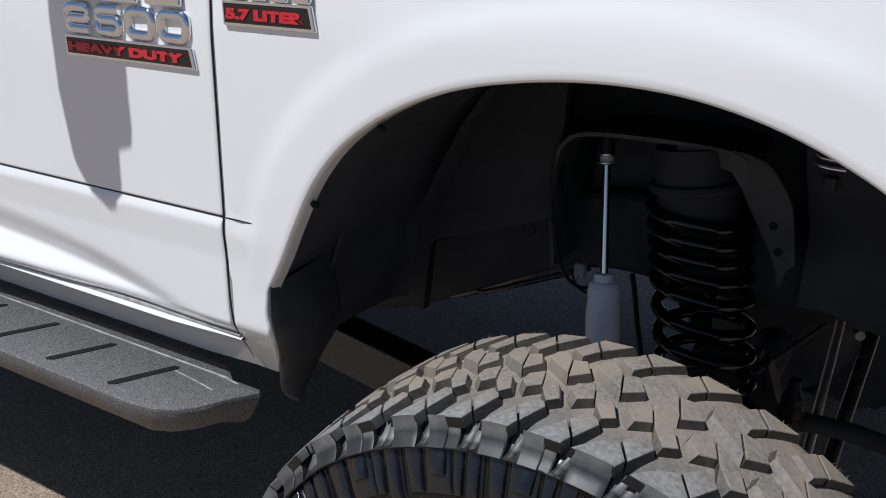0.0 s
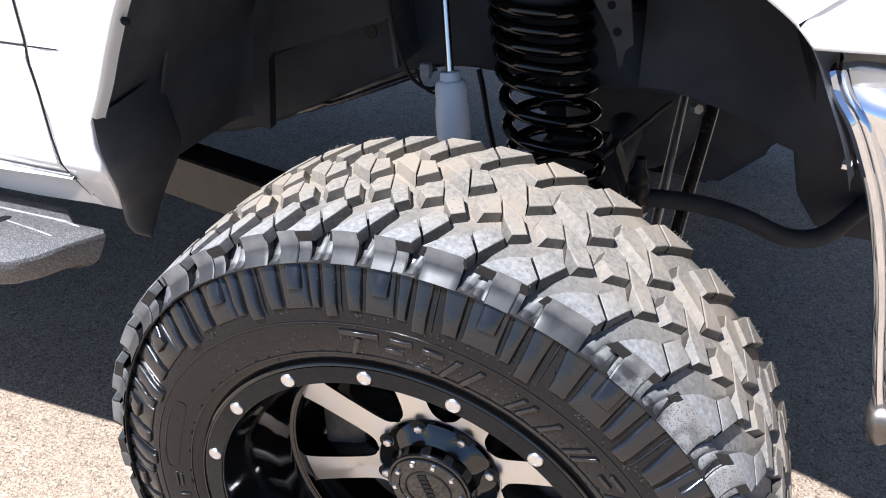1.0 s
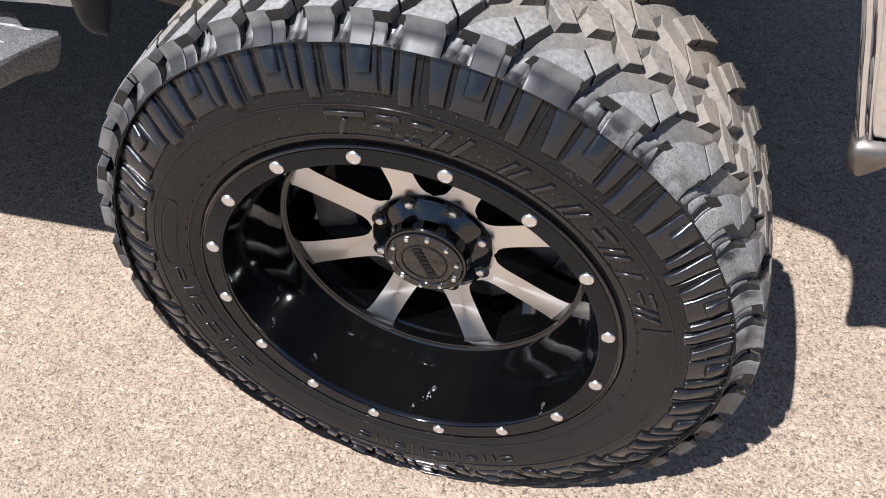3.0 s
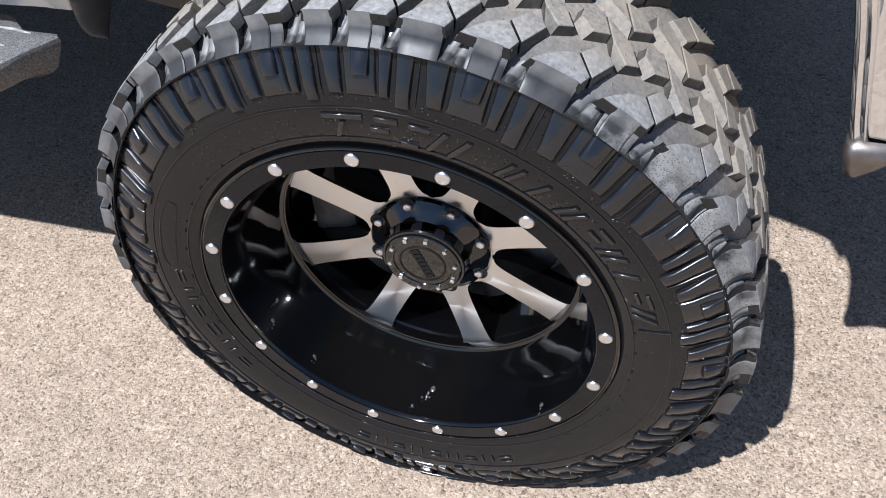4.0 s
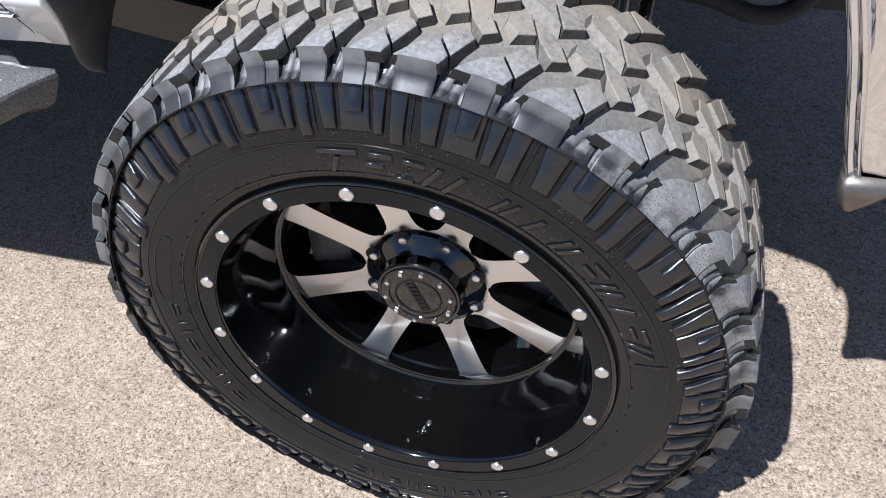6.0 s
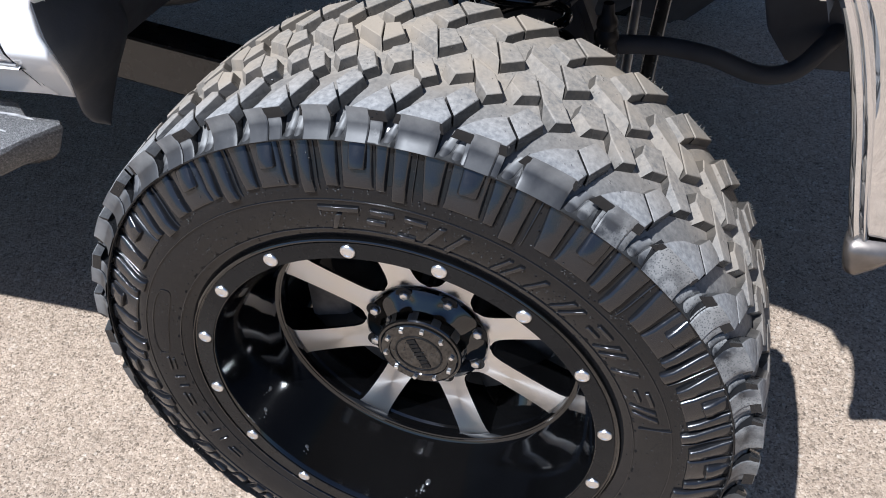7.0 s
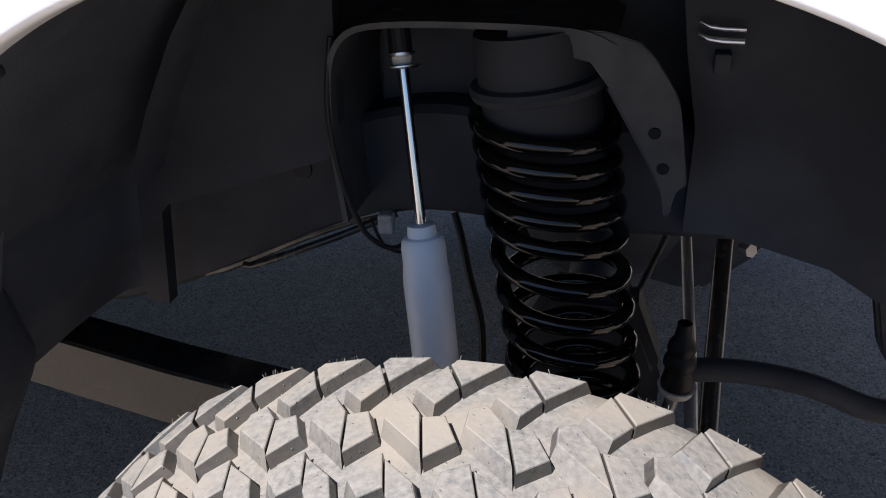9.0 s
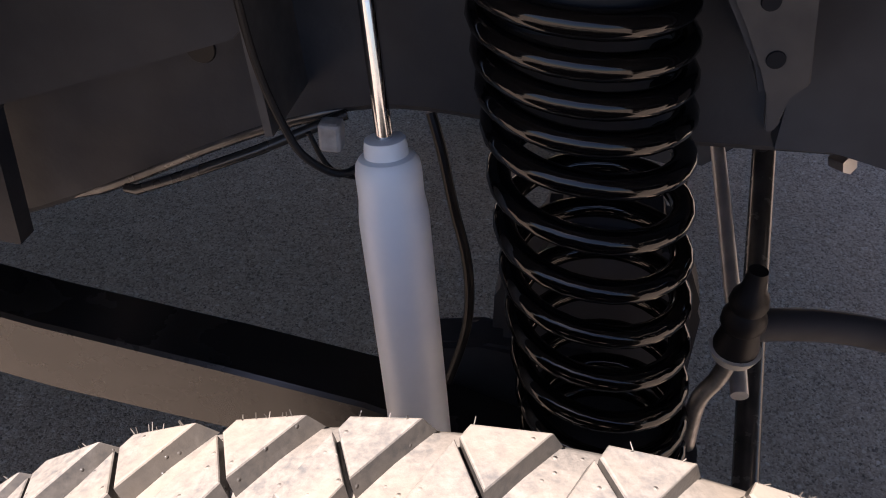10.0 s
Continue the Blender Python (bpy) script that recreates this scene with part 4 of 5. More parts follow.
bm = slab(bmesh.new(), [(0.12, 0.26), (0.25, 0.235), (0.38, 0.355), (0.40, 0.50), (0.40, 0.80), (0.12, 0.80)], 1.46, 1.62)
bmesh.ops.bevel(bm, geom=[e for e in bm.edges], offset=0.02, segments=3, affect="EDGES")
part("steering_gear", bm, frame_black, truck, "black steering gear housing", smooth=True)
bm = box(bmesh.new(), (0.60, 0.5, 0.60), (0.70, 1.9, 0.86), 0.02)
part("crossmember", bm, frame_black, truck, "black front crossmember", smooth=True)

for z, r in ((1.041, 0.0036), (1.0525, 0.0026)):
    bm = tube(bmesh.new(), [(0.142, 0.552, z + 0.004), (0.152, 0.546, z + 0.001), (0.164, 0.545, z), (0.183, 0.545, z)], [r * 0.5, r * 0.9, r, r], 12)
    part("metal_clip", bm, bolt_steel, truck, "short bright metal clip", smooth=True)

bm = box(bmesh.new(), (0.1585, 0.541, 1.0105), (0.174, 0.562, 1.0295), 0.002)
part("clip_block", bm, frame_black, truck, "small dark grey block below the clip", smooth=True)
part("brace_rod", tube(bmesh.new(), [(0.159, 0.99, 0.6425), (0.146, 0.905, 0.6535), (0.116, 0.708, 0.6785), (0.100, 0.605, 0.6917)], 0.0052, 12), frame_black, truck, "thin dark grey brace rod", smooth=True)

# cables and hoses
for name, pts, r in (("brake_hose", [(-0.105, 0.60, 0.815), (-0.094, 0.59, 0.785), (-0.083, 0.582, 0.74), (-0.068, 0.575, 0.68), (-0.066, 0.565, 0.62), (-0.08, 0.55, 0.56)], 0.0045),
                     ("wire", [(-0.205, 0.505, 1.04), (-0.212, 0.50, 0.97), (-0.205, 0.50, 0.90), (-0.19, 0.50, 0.85), (-0.175, 0.50, 0.825), (-0.15, 0.51, 0.81), (-0.13, 0.545, 0.82)], 0.003),
                     ("wire", [(-0.18, 0.52, 0.835), (-0.165, 0.52, 0.805), (-0.14, 0.53, 0.795), (-0.125, 0.55, 0.80)], 0.002)):
    part(name, tube(bmesh.new(), spline(pts, 5), r, 10), hose_black, truck, "thin black " + name.replace("_", " "), smooth=True)
bm = box(bmesh.new(), (-0.172, 0.515, 0.822), (-0.155, 0.53, 0.845), 0.003)
part("wire_connector", bm, board_edge, truck, "small grey wire connector")

# front bumper: chrome end that wraps round the corner
EDGE = [(0.360, 1.022), (0.368, 1.006), (0.385, 0.985), (0.402, 0.952), (0.420, 0.91), (0.436, 0.86), (0.449, 0.81), (0.461, 0.755), (0.471, 0.71), (0.478, 0.683)]
edge = spline([(x, 0, z) for x, z in EDGE], 4)
rows = []
for k, p in enumerate(edge):
    t = k / (len(edge) - 1)
    bulge = -0.022 * math.sin(math.pi * min(t * 1.25, 1.0)) - 0.0
    top_in = 0.022 * smoothstep(0.22, 0.0, t)
    row = []
    for dx, dy in ((0.012, 0.030), (0.004, 0.022), (0.0, 0.010), (0.001, 0.004), (0.005, 0.0005), (0.010, 0.003), (0.012, 0.001), (0.0145, -0.0005), (0.0175, 0.001), (0.020, 0.0055), (0.03, 0.005), (0.08, 0.0), (0.16, 0.002), (0.24, 0.012), (0.33, 0.045), (0.40, 0.12), (0.44, 0.24), (0.46, 0.5), (0.47, 1.0)):
        row.append((p.x + dx, 0.135 + dy + top_in + bulge * smoothstep(0.0, 0.05, dx), p.z + 0.006 * smoothstep(0.0, 0.03, dx) * (1 - t)))
    rows.append(row)
top = [[(x, y + 0.08, z - 0.003) for x, y, z in rows[0]], [(x, y + 0.02, z + 0.004) for x, y, z in rows[0]]]
bm = sheet(top + rows)
bumper = part("front_bumper", bm, chrome, truck, "polished chrome front bumper end", smooth=True, auto=50)
rows = []
for z, dy, dx in ((0.686, 0.006, 0.004), (0.682, -0.002, -0.002), (0.672, -0.006, -0.003), (0.655, -0.006, 0.0), (0.642, -0.001, 0.004), (0.634, 0.008, 0.009), (0.630, 0.022, 0.014), (0.629, 0.06, 0.02)):
    rows.append([(0.478 + dx + a, 0.131 + dy + b, z + min(0.9 * max(a - 0.012, 0), 0.042) * smoothstep(0.675, 0.64, z)) for a, b in ((0.01, 0.05), (0.0, 0.02), (0.0, 0.008), (0.003, 0.002), (0.009, 0.0), (0.025, 0.0), (0.045, 0.0), (0.1, 0.002), (0.24, 0.012), (0.33, 0.045), (0.40, 0.12), (0.45, 0.5), (0.46, 1.0))])
part("lower_valance", sheet(rows), valance_metal, bumper, "dull grey metal lower valance", smooth=True, auto=50)
bm = tube(bmesh.new(), [(0.402, 0.16, 0.937), (0.394, 0.16, 0.937)], 0.0055, 6)
part("bolt", bm, bolt_steel, bumper, "bright bolt on the bumper bracket")
# ---- front wheel ----
AT_HUB = Matrix.Translation(HUB)
# angles of the hooked lugs; the pitch varies round the tyre, as tyre makers vary it
HOOKS = [-91.5, -71.3, -51.0, -31.9, -15.35, -0.4, 16.6, 36.3, 56.3, 72.8, 89.5, 108.5, 125.0, 143.5, 163.0, 179.5, 196.5, 216.0, 233.5, 250.5]
CELL = 16.36
SIDEWALL = [(0.277, 0.006), (0.281, 0.003), (0.288, 0.0), (0.300, -0.0032), (0.312, -0.0058), (0.325, -0.0080), (0.340, -0.0092), (0.350, -0.0092), (0.357, -0.0078), (0.365, -0.0050), (0.380, 0.0010), (0.395, 0.0062), (0.4035, 0.0085)]


def side_y(r):
    return lerp(r, SIDEWALL)


def swell(a):
    """The tyre runs a little smaller over its rear half."""
    a = (a + 180) % 360 - 180
    return 1 - 0.016 * smoothstep(-38, -68, a) * smoothstep(-178, -150, a)


def polar(a, y, r):
    return (r * math.sin(radians(a)), y, r * math.cos(radians(a)))


def hook_angle(k):
    return HOOKS[k % len(HOOKS)] + 360 * (k // len(HOOKS))


def round_at(k, p):
    """The angle that lies p degrees of an even pitch past hook k; the uneven pitches run smoothly into one another."""
    u = k + p / CELL
    j = math.floor(u)
    t = u - j
    a, b, c, d = (hook_angle(j + n) for n in (-1, 0, 1, 2))
    return 0.5 * (2 * b + (c - a) * t + (2 * a - 5 * b + 4 * c - d) * t * t + (3 * b - a - 3 * c + d) * t ** 3)


def on_tyre(k, p, y, r):
    a = round_at(k, p)
    return polar(a, y, r * swell(a))


def crown_r(y):
    return 0.4415 - 0.42 * (y - 0.13) ** 2


carcass = [(y, r) for r, y in SIDEWALL]
carcass += [(0.0004, 0.4036), (-0.0004, 0.4042), (-0.0004, 0.4056), (0.0030, 0.4062), (0.0110, 0.4072), (0.017, 0.4110), (0.022, 0.4160), (0.030, 0.4215), (0.045, 0.4262), (0.07, 0.4288), (0.10, 0.4298), (0.13, 0.4302), (0.17, 0.4296), (0.205, 0.4282), (0.235, 0.4262), (0.256, 0.4230), (0.266, 0.413), (0.272, 0.400), (0.288, 0.37), (0.295, 0.34), (0.288, 0.31), (0.268, 0.29), (0.258, 0.275)]
carcass_bm = lathe(carcass, 180)
for v in carcass_bm.verts:
    r = math.hypot(v.co.x, v.co.z)
    f = 1 + (swell(math.degrees(math.atan2(v.co.x, v.co.z))) - 1) * smoothstep(0.30, 0.36, r)
    v.co.x, v.co.z = v.co.x * f, v.co.z * f
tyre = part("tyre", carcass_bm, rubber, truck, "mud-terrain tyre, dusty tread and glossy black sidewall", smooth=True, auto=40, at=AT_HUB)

# Tread blocks: outlines in degrees of pitch past the hook and metres across, and how far each flank spreads towards its foot.
BLOCKS = {
    "A": ([(-1.0, 0.0135), (2.25, 0.0520), (4.15, 0.0275), (3.5, 0.0135)], (0.0035, 0.0, 0.003, 0.0)),
    "B": ([(2.5, 0.0540), (4.0, 0.0765), (5.6, 0.0705), (6.25, 0.0625), (4.42, 0.0285)], (0.004, 0.004, 0.003, 0.003, 0.0)),
    "M": ([(-0.3, 0.1065), (-0.2, 0.1225), (2.05, 0.1345), (3.4, 0.1035), (1.4, 0.0922)], (0.003, 0.003, 0.0, 0.0025, 0.0075)),
    "N": ([(2.48, 0.1290), (5.9, 0.1105), (7.5, 0.0840), (5.9, 0.0735), (3.88, 0.0965)], (0.003, 0.003, 0.0025, 0.005, 0.0)),
    "K": ([(0.5, 0.1700), (0.4, 0.1900), (1.9, 0.1980), (4.0, 0.1790), (5.5, 0.1390)], (0.003, 0.003, 0.003, 0.0, 0.008)),
    "L": ([(4.38, 0.1750), (6.6, 0.1790), (8.45, 0.1530), (5.98, 0.1330)], (0.003, 0.003, 0.0025, 0.0)),
    "J": ([(2.5, 0.2075), (4.7, 0.2440), (6.8, 0.2145), (5.1, 0.1905)], (0.003, 0.0, 0.0025, 0.007)),
    "I": ([(4.98, 0.2455), (5.5, 0.2540), (10.5, 0.2550), (7.05, 0.2168)], (0.0, 0.003, 0.003, 0.0)),
}
SHOULDER = [(0.0135, 0.4358), (0.0133, 0.4290), (0.0118, 0.4218), (0.0086, 0.4158), (0.0038, 0.4108), (-0.0020, 0.4062)]


def spread(flat, by):
    """A polygon with each edge moved out by its own amount."""
    n = len(flat)
    area = sum(flat[j][0] * flat[(j + 1) % n][1] - flat[(j + 1) % n][0] * flat[j][1] for j in range(n))
    turn = 1 if area > 0 else -1
    lines = []
    for j in range(n):
        p, q = Vector(flat[j]), Vector(flat[(j + 1) % n])
        way = (q - p).normalized()
        out = Vector((way.y, -way.x)) * turn
        lines.append((p + out * by[j], way))
    made = []
    for j in range(n):
        (p, u), (q, v) = lines[j - 1], lines[j]
        cross = u.x * v.y - u.y * v.x
        made.append(p + u * (((q - p).x * v.y - (q - p).y * v.x) / cross) if abs(cross) > 0.12 else q)
    return made


def lug(bm, block, k, shift, wider=0.0):
    """A tread block with sloping flanks and a softened, slightly worn rim. wider: degrees by which its rear flank bulges."""
    outline, flares = BLOCKS[block]
    if wider:
        outline = [(outline[0][0] - wider, outline[0][1]), (outline[0][0] + 1.05 - wider * 0.95, 0.0262), (outline[0][0] + 2.15 - wider * 0.75, 0.0392)] + outline[1:]
        flares = flares[:1] * 3 + flares[1:]
    n = len(outline)
    flat = [(radians(p) * 0.44, y) for p, y in outline]
    rings = []
    for by, drop in ((flares, None), ([0.0] * n, 0.0010), ([-0.0005] * n, 0.0003), ([-0.0014] * n, 0.0)):
        ring = []
        for (x, y), (_, y0) in zip(spread(flat, by), outline):
            r = crown_r(y0) - drop if drop is not None else min(crown_r(y0) - 0.0125, 0.4285)
            ring.append(bm.verts.new(on_tyre(k, math.degrees(x / 0.44) + shift, y, r)))
        rings.append(ring)
    for a, b in zip(rings, rings[1:]):
        for j in range(n):
            bm.faces.new((a[j], a[(j + 1) % n], b[(j + 1) % n], b[j]))
    bm.faces.new(rings[-1])


def strip(bm, k, p0, p1, sink, base, ease=0.0):
    """The band of a lug that rolls over the shoulder, with softened edges and sides down to the carcass."""
    top, deep = [], []
    across = (0.0, 0.05, 0.3, 0.55, 0.8, 0.95, 1.0)
    for n, (y, r) in enumerate(SHOULDER):
        t = n / (len(SHOULDER) - 1)
        d = sink + ease * math.sin(math.pi * t)
        row = []
        for u in across:
            low = d + (0.0010 if u in (0.0, 1.0) else 0.0)
            row.append(bm.verts.new(on_tyre(k, p0 + (p1 - p0) * u, y + low * 0.8, r - low * 0.6)))
        top.append(row)
        deep.append([bm.verts.new(on_tyre(k, p, y + base, r - base * 0.55)) for p in (p0 - 0.2, p1 + 0.2)])
    for n in range(len(SHOULDER) - 1):
        for j in range(len(across) - 1):
            bm.faces.new((top[n][j], top[n][j + 1], top[n + 1][j + 1], top[n + 1][j])).material_index = 1
        bm.faces.new((deep[n][0], top[n][0], top[n + 1][0], deep[n + 1][0]))
        bm.faces.new((top[n][-1], deep[n][1], deep[n + 1][1], top[n + 1][-1]))


def ridge(bm, k, p0, p1, lean):
    """A rounded rib that climbs from the rim line into the gap between two shoulder lugs."""
    line = []
    for (y, r), (y2, r2) in zip(SHOULDER[1:], SHOULDER[2:]):
        line += [(y + (y2 - y) * t, r + (r2 - r) * t) for t in (0.0, 0.5)]
    line.append(SHOULDER[-1])
    rows = []
    for n, (y, r) in enumerate(line):
        t = n / (len(line) - 1)
        row = []
        for j in range(9):
            u = j / 8
            low = 0.0022 + 0.0100 * (1 - t) ** 1.4 + 0.0042 * (1 - math.sin(math.pi * u) ** 0.4) + 0.0016 * u
            row.append(bm.verts.new(on_tyre(k, p0 + (p1 - p0) * u + lean * (1 - t) ** 2, y + low * 0.85, r - low * 0.55)))
        rows.append(row)
    for a, b in zip(rows, rows[1:]):
        for j in range(8):
            bm.faces.new((a[j], a[j + 1], b[j + 1], b[j])).material_index = 1


def shoulder_lug(k, shift):
    bm = bmesh.new()
    a = round_at(k, shift)
    slide = shift + lerp(a, [(-30, 0.5), (-15, 0.7), (-7, 0.3), (2, -0.1), (9, -1.1), (17, -1.5), (28, -1.6), (38, -1.3), (60, -0.8), (90, 0.0)])
    wider = 1.3 * smoothstep(2, 9, a) + 0.001
    lug(bm, "A", k, slide, wider)
    lug(bm, "B", k, slide)
    if shift == 0:
        left, right = slide * 0.5 - 1.2 - 0.3 * wider, slide * 0.6 + 3.2
        strip(bm, k, left, right, 0.0022, 0.012)
        strip(bm, k, -1.85, 1.45, 0.0, 0.008)
    else:
        left, right = slide - 1.0 - 0.7 * wider, slide + 3.5
        strip(bm, k, left, right, 0.0, 0.012)
    ridge(bm, k, right + 0.2, right + 1.75, 1.2)
    ridge(bm, k, right + 1.85, right + 3.4, 0.9)
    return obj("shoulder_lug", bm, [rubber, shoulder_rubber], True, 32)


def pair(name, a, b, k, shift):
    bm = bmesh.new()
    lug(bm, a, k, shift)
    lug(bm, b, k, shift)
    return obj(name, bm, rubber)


# Sidewall plates: start and end at the rim, start and end at the inner end, inner radius, how proud, how much of that is left at the inner end.
PLATES = ((-1.85, 1.45, -1.8, 1.45, 0.3772, 0.0092, 1.0), (-3.25, 1.95, -3.1, 2.5, 0.3560, 0.0040, 0.6), (2.15, 4.62, 2.75, 4.55, 0.3570, 0.0056, 0.75), (4.9, 7.75, 5.4, 7.95, 0.3485, 0.0056, 0.7),
          (8.2, 8.55, 8.5, 8.8, 0.3500, 0.0022, 0.5), (9.05, 12.7, 10.2, 12.85, 0.3570, 0.0056, 0.75))


def plate_mesh(k, rim0, rim1, in0, in1, r0, proud, keep):
    bm = bmesh.new()
    r1 = 0.4030
    wide = max(radians(rim1 - rim0) * 0.39, 0.0092)
    flank = 0.0014 + 0.0026 * smoothstep(-62, -25, round_at(k, 0)) * smoothstep(215, 170, round_at(k, 0))
    rows = []
    for dr, low_end in ((0.0, 1.0), (0.2, 1.0), (0.45, 1.0), (0.7, 1.0), (0.88, 1.0), (1 - 0.0028 / (r1 - r0), 1.0), (1 - 0.0012 / (r1 - r0), 0.82), (1 - 0.0003 / (r1 - r0), 0.35), (1.0, -0.6)):
        r = r1 + (r0 - r1) * dr
        row = []
        for inset, low in ((0.0, -0.6), (0.0004, 0.30), (0.0012, 0.62), (0.0024, 0.86), (0.0042, 1.0), (max(wide * 0.5, 0.0044), 1.0), (wide - flank, 1.0), (wide - flank * 0.75, 0.86), (wide - flank * 0.3, 0.2), (wide, -0.6)):
            u = min(max(inset / wide, 0.0), 1.0)
            p = (rim0 + (rim1 - rim0) * u) * (1 - dr) + (in0 + (in1 - in0) * u) * dr
            h = proud * min(low, low_end) * (0.55 + 1.1 * min(dr, 0.62)) * (1 - (1 - keep) * smoothstep(0.62, 1.0, dr)) * (1.05 - 0.2 * u)
            row.append(bm.verts.new(on_tyre(k, p, side_y(r) - h, r)))
        rows.append(row)
    for a, b in zip(rows, rows[1:]):
        for j in range(len(a) - 1):
            bm.faces.new((a[j], a[j + 1], b[j + 1], b[j]))
    return obj("sidewall_lug", bm, block_rubber, True, 60)


HERE = Matrix.Identity(4)
for k in range(len(HOOKS)):
    for shift in (0, CELL / 2):
        share("tread_lug", shoulder_lug(k, shift), tyre, HERE)
        for name, a, b in (("centre_lug", "M", "N"), ("centre_lug", "K", "L"), ("inner_lug", "J", "I")):
            share("tread_lug", pair(name, a, b, k, shift), tyre, HERE)
    for p in PLATES:
        share("sidewall_lug", plate_mesh(k, *p), tyre, HERE)

# fine ridges and raised marks on the sidewall
bm = bmesh.new()
for r in (0.3390, 0.2950):
    ring_bm = lathe([(side_y(r - 0.001) + 0.001, r - 0.001), (side_y(r) - 0.0013, r - 0.0004), (side_y(r) - 0.0013, r + 0.0004), (side_y(r + 0.001) + 0.001, r + 0.001)], 160)
    me = bpy.data.meshes.new("tmp")
    ring_bm.to_mesh(me)
    ring_bm.free()
    bm.from_mesh(me)
    bpy.data.meshes.remove(me)
part("sidewall_ridge", bm, block_rubber, tyre, smooth=True)


def mark(bm, a, r0, r1, wide, thick, slant, shape, tall=0.0026):
    """A raised letter-like shape made of bars: shape is a set of strokes in a unit square."""
    for (u0, v0), (u1, v1) in shape:
        du, dv = u1 - u0, v1 - v0
        du, dv = radians(du * wide) * 0.31, dv * (r1 - r0)
        L = math.hypot(du, dv)
        nx, ny = -dv / L, du / L
        h = thick / 2
        pts = []
        for u, v, s in ((u0, v0, 1), (u1, v1, 1), (u1, v1, -1), (u0, v0, -1)):
            aa = a + wide * u + slant * v + math.degrees(s * h * nx / 0.31)
            rr = r0 + (r1 - r0) * v + s * h * ny
            pts.append((aa, rr))
        low_ring = [bm.verts.new(polar(aa, side_y(rr) + 0.0005, rr)) for aa, rr in pts]
        ca, cr = sum(p[0] for p in pts) / 4, sum(p[1] for p in pts) / 4
        rings = [low_ring]
        for keep, rise in ((0.98, 0.55), (0.86, 0.92), (0.72, 1.0)):
            rings.append([bm.verts.new(polar(ca + (aa - ca) * (1 - (1 - keep) * (0.35 if abs(du) > abs(dv) else 1)), side_y(rr) - tall * rise, cr + (rr - cr) * (1 - (1 - keep) * (1 if abs(du) > abs(dv) else 0.35)))) for aa, rr in pts])
        for lower, upper in zip(rings, rings[1:]):
            for j in range(4):
                bm.faces.new((lower[j], lower[(j + 1) % 4], upper[(j + 1) % 4], upper[j]))
        bm.faces.new(rings[-1])


TWO = [((0, 0.25), (1, 0.25)), ((0, 0.97), (1, 0.97))]
SLASH = [((0.1, 0), (0.1, 1)), ((0.95, 0), (0.95, 1))]


def raised(a, r0, r1, wide, thick, slant, shape):
    for stroke in shape:
        bm = bmesh.new()
        mark(bm, a, r0, r1, wide, thick, slant, [stroke])
        part("raised_mark", bm, block_rubber, tyre, smooth=True, auto=60)


STEP = [((0, 0.95), (1, 0.95)), ((0.1, 0.48), (0.95, 0.48))]
SLANT = [((0.05, 0), (0.05, 1)), ((0.62, 0), (0.62, 1))]
ONE = [((0.3, 0), (0.3, 1))]
LOW = [((0, 0.92), (0.9, 0.92)), ((0.3, 0.04), (1.1, 0.04))]
for a, w, s in ((-12.4, 8.0, [((0, 0.97), (1, 0.97)), ((0.58, 0), (0.58, 0.72))]), (-2.2, 4.4, STEP), (4.2, 4.6, LOW), (10.2, 3.0, ONE), (14.6, 3.0, ONE)):
    raised(a, 0.2965, 0.3290, w, 0.0062, 3.3, s)
for k, a in enumerate((25.0, 31.6, 39.2, 45.7, 52.2, 58.6, 64.6, 70.6)):
    raised(a, 0.2995, 0.3270, 4.0, 0.0046, 2.3, (SLANT, ONE, SLANT, STEP, SLANT, ONE, STEP, SLANT)[k])
raised(78.4, 0.302, 0.3405, -1.2, 0.0014, 0.0, [((0, 0), (0.6, 1))])
# the long rounded outline and the words behind it
bm = bmesh.new()
loop = []
for n in range(48):
    t = 2 * math.pi * n / 48
    a, r = -73 + 11.5 * math.copysign(abs(math.cos(t)) ** 0.6, math.cos(t)), 0.3205 + 0.0095 * math.copysign(abs(math.sin(t)) ** 0.6, math.sin(t))
    loop.append(polar(a, side_y(r) - 0.0002, r))
tube(bm, loop + loop[:1], 0.0011, 8, False)
part("raised_outline", bm, rubber, tyre, smooth=True)
for a, w, s in ((-86, -4.5, STEP), (-93, -4.0, SLASH), (-99.5, -4.5, STEP), (-107, -4.5, TWO), (-114, -4.0, SLASH), (-121, -4.5, STEP)):
    raised(a, 0.3040, 0.3180, w, 0.0024, 0.0, s)
for k in range(9):
    raised(153 + 5.2 * k, 0.314, 0.3255, 3.4, 0.0024, 0.0, (TWO, SLASH, STEP, SLASH)[k % 4])
bm = bmesh.new()
for k in range(46):
    mark(bm, -140 + 6.1 * k + (k % 3), 0.2965, 0.2990, 1.2, 0.0007, 0.2, [((0, 0), (0, 1)), ((0.3, 0), (0.3, 1)), ((0.6, 0), (0.6, 0.6)), ((0.95, 0), (0.95, 1))][: 2 + k % 3], 0.0007)
tagged(part("small_mark", bm, rubber, tyre), kind="stuff")

# moulding whiskers left on the tread
bm = bmesh.new()
rng = random.Random(4)
for k in range(80):
    a = round_at(rng.choice((2, 3, 4, 5, 6, 7, 8)), rng.choice((0, CELL / 2)) + rng.uniform(5.6, 10.2))
    y = rng.choice((0.2535, 0.2530, 0.2540))
    r = (crown_r(y) - 0.001) * swell(a)
    p = Vector(polar(a, y, r))
    q = Vector(polar(a + rng.uniform(-0.25, 0.25), y + rng.uniform(-0.001, 0.0025), r + rng.uniform(0.002, 0.0042)))
    tube(bm, [p, q], [0.0004, 0.00025], 4, False)
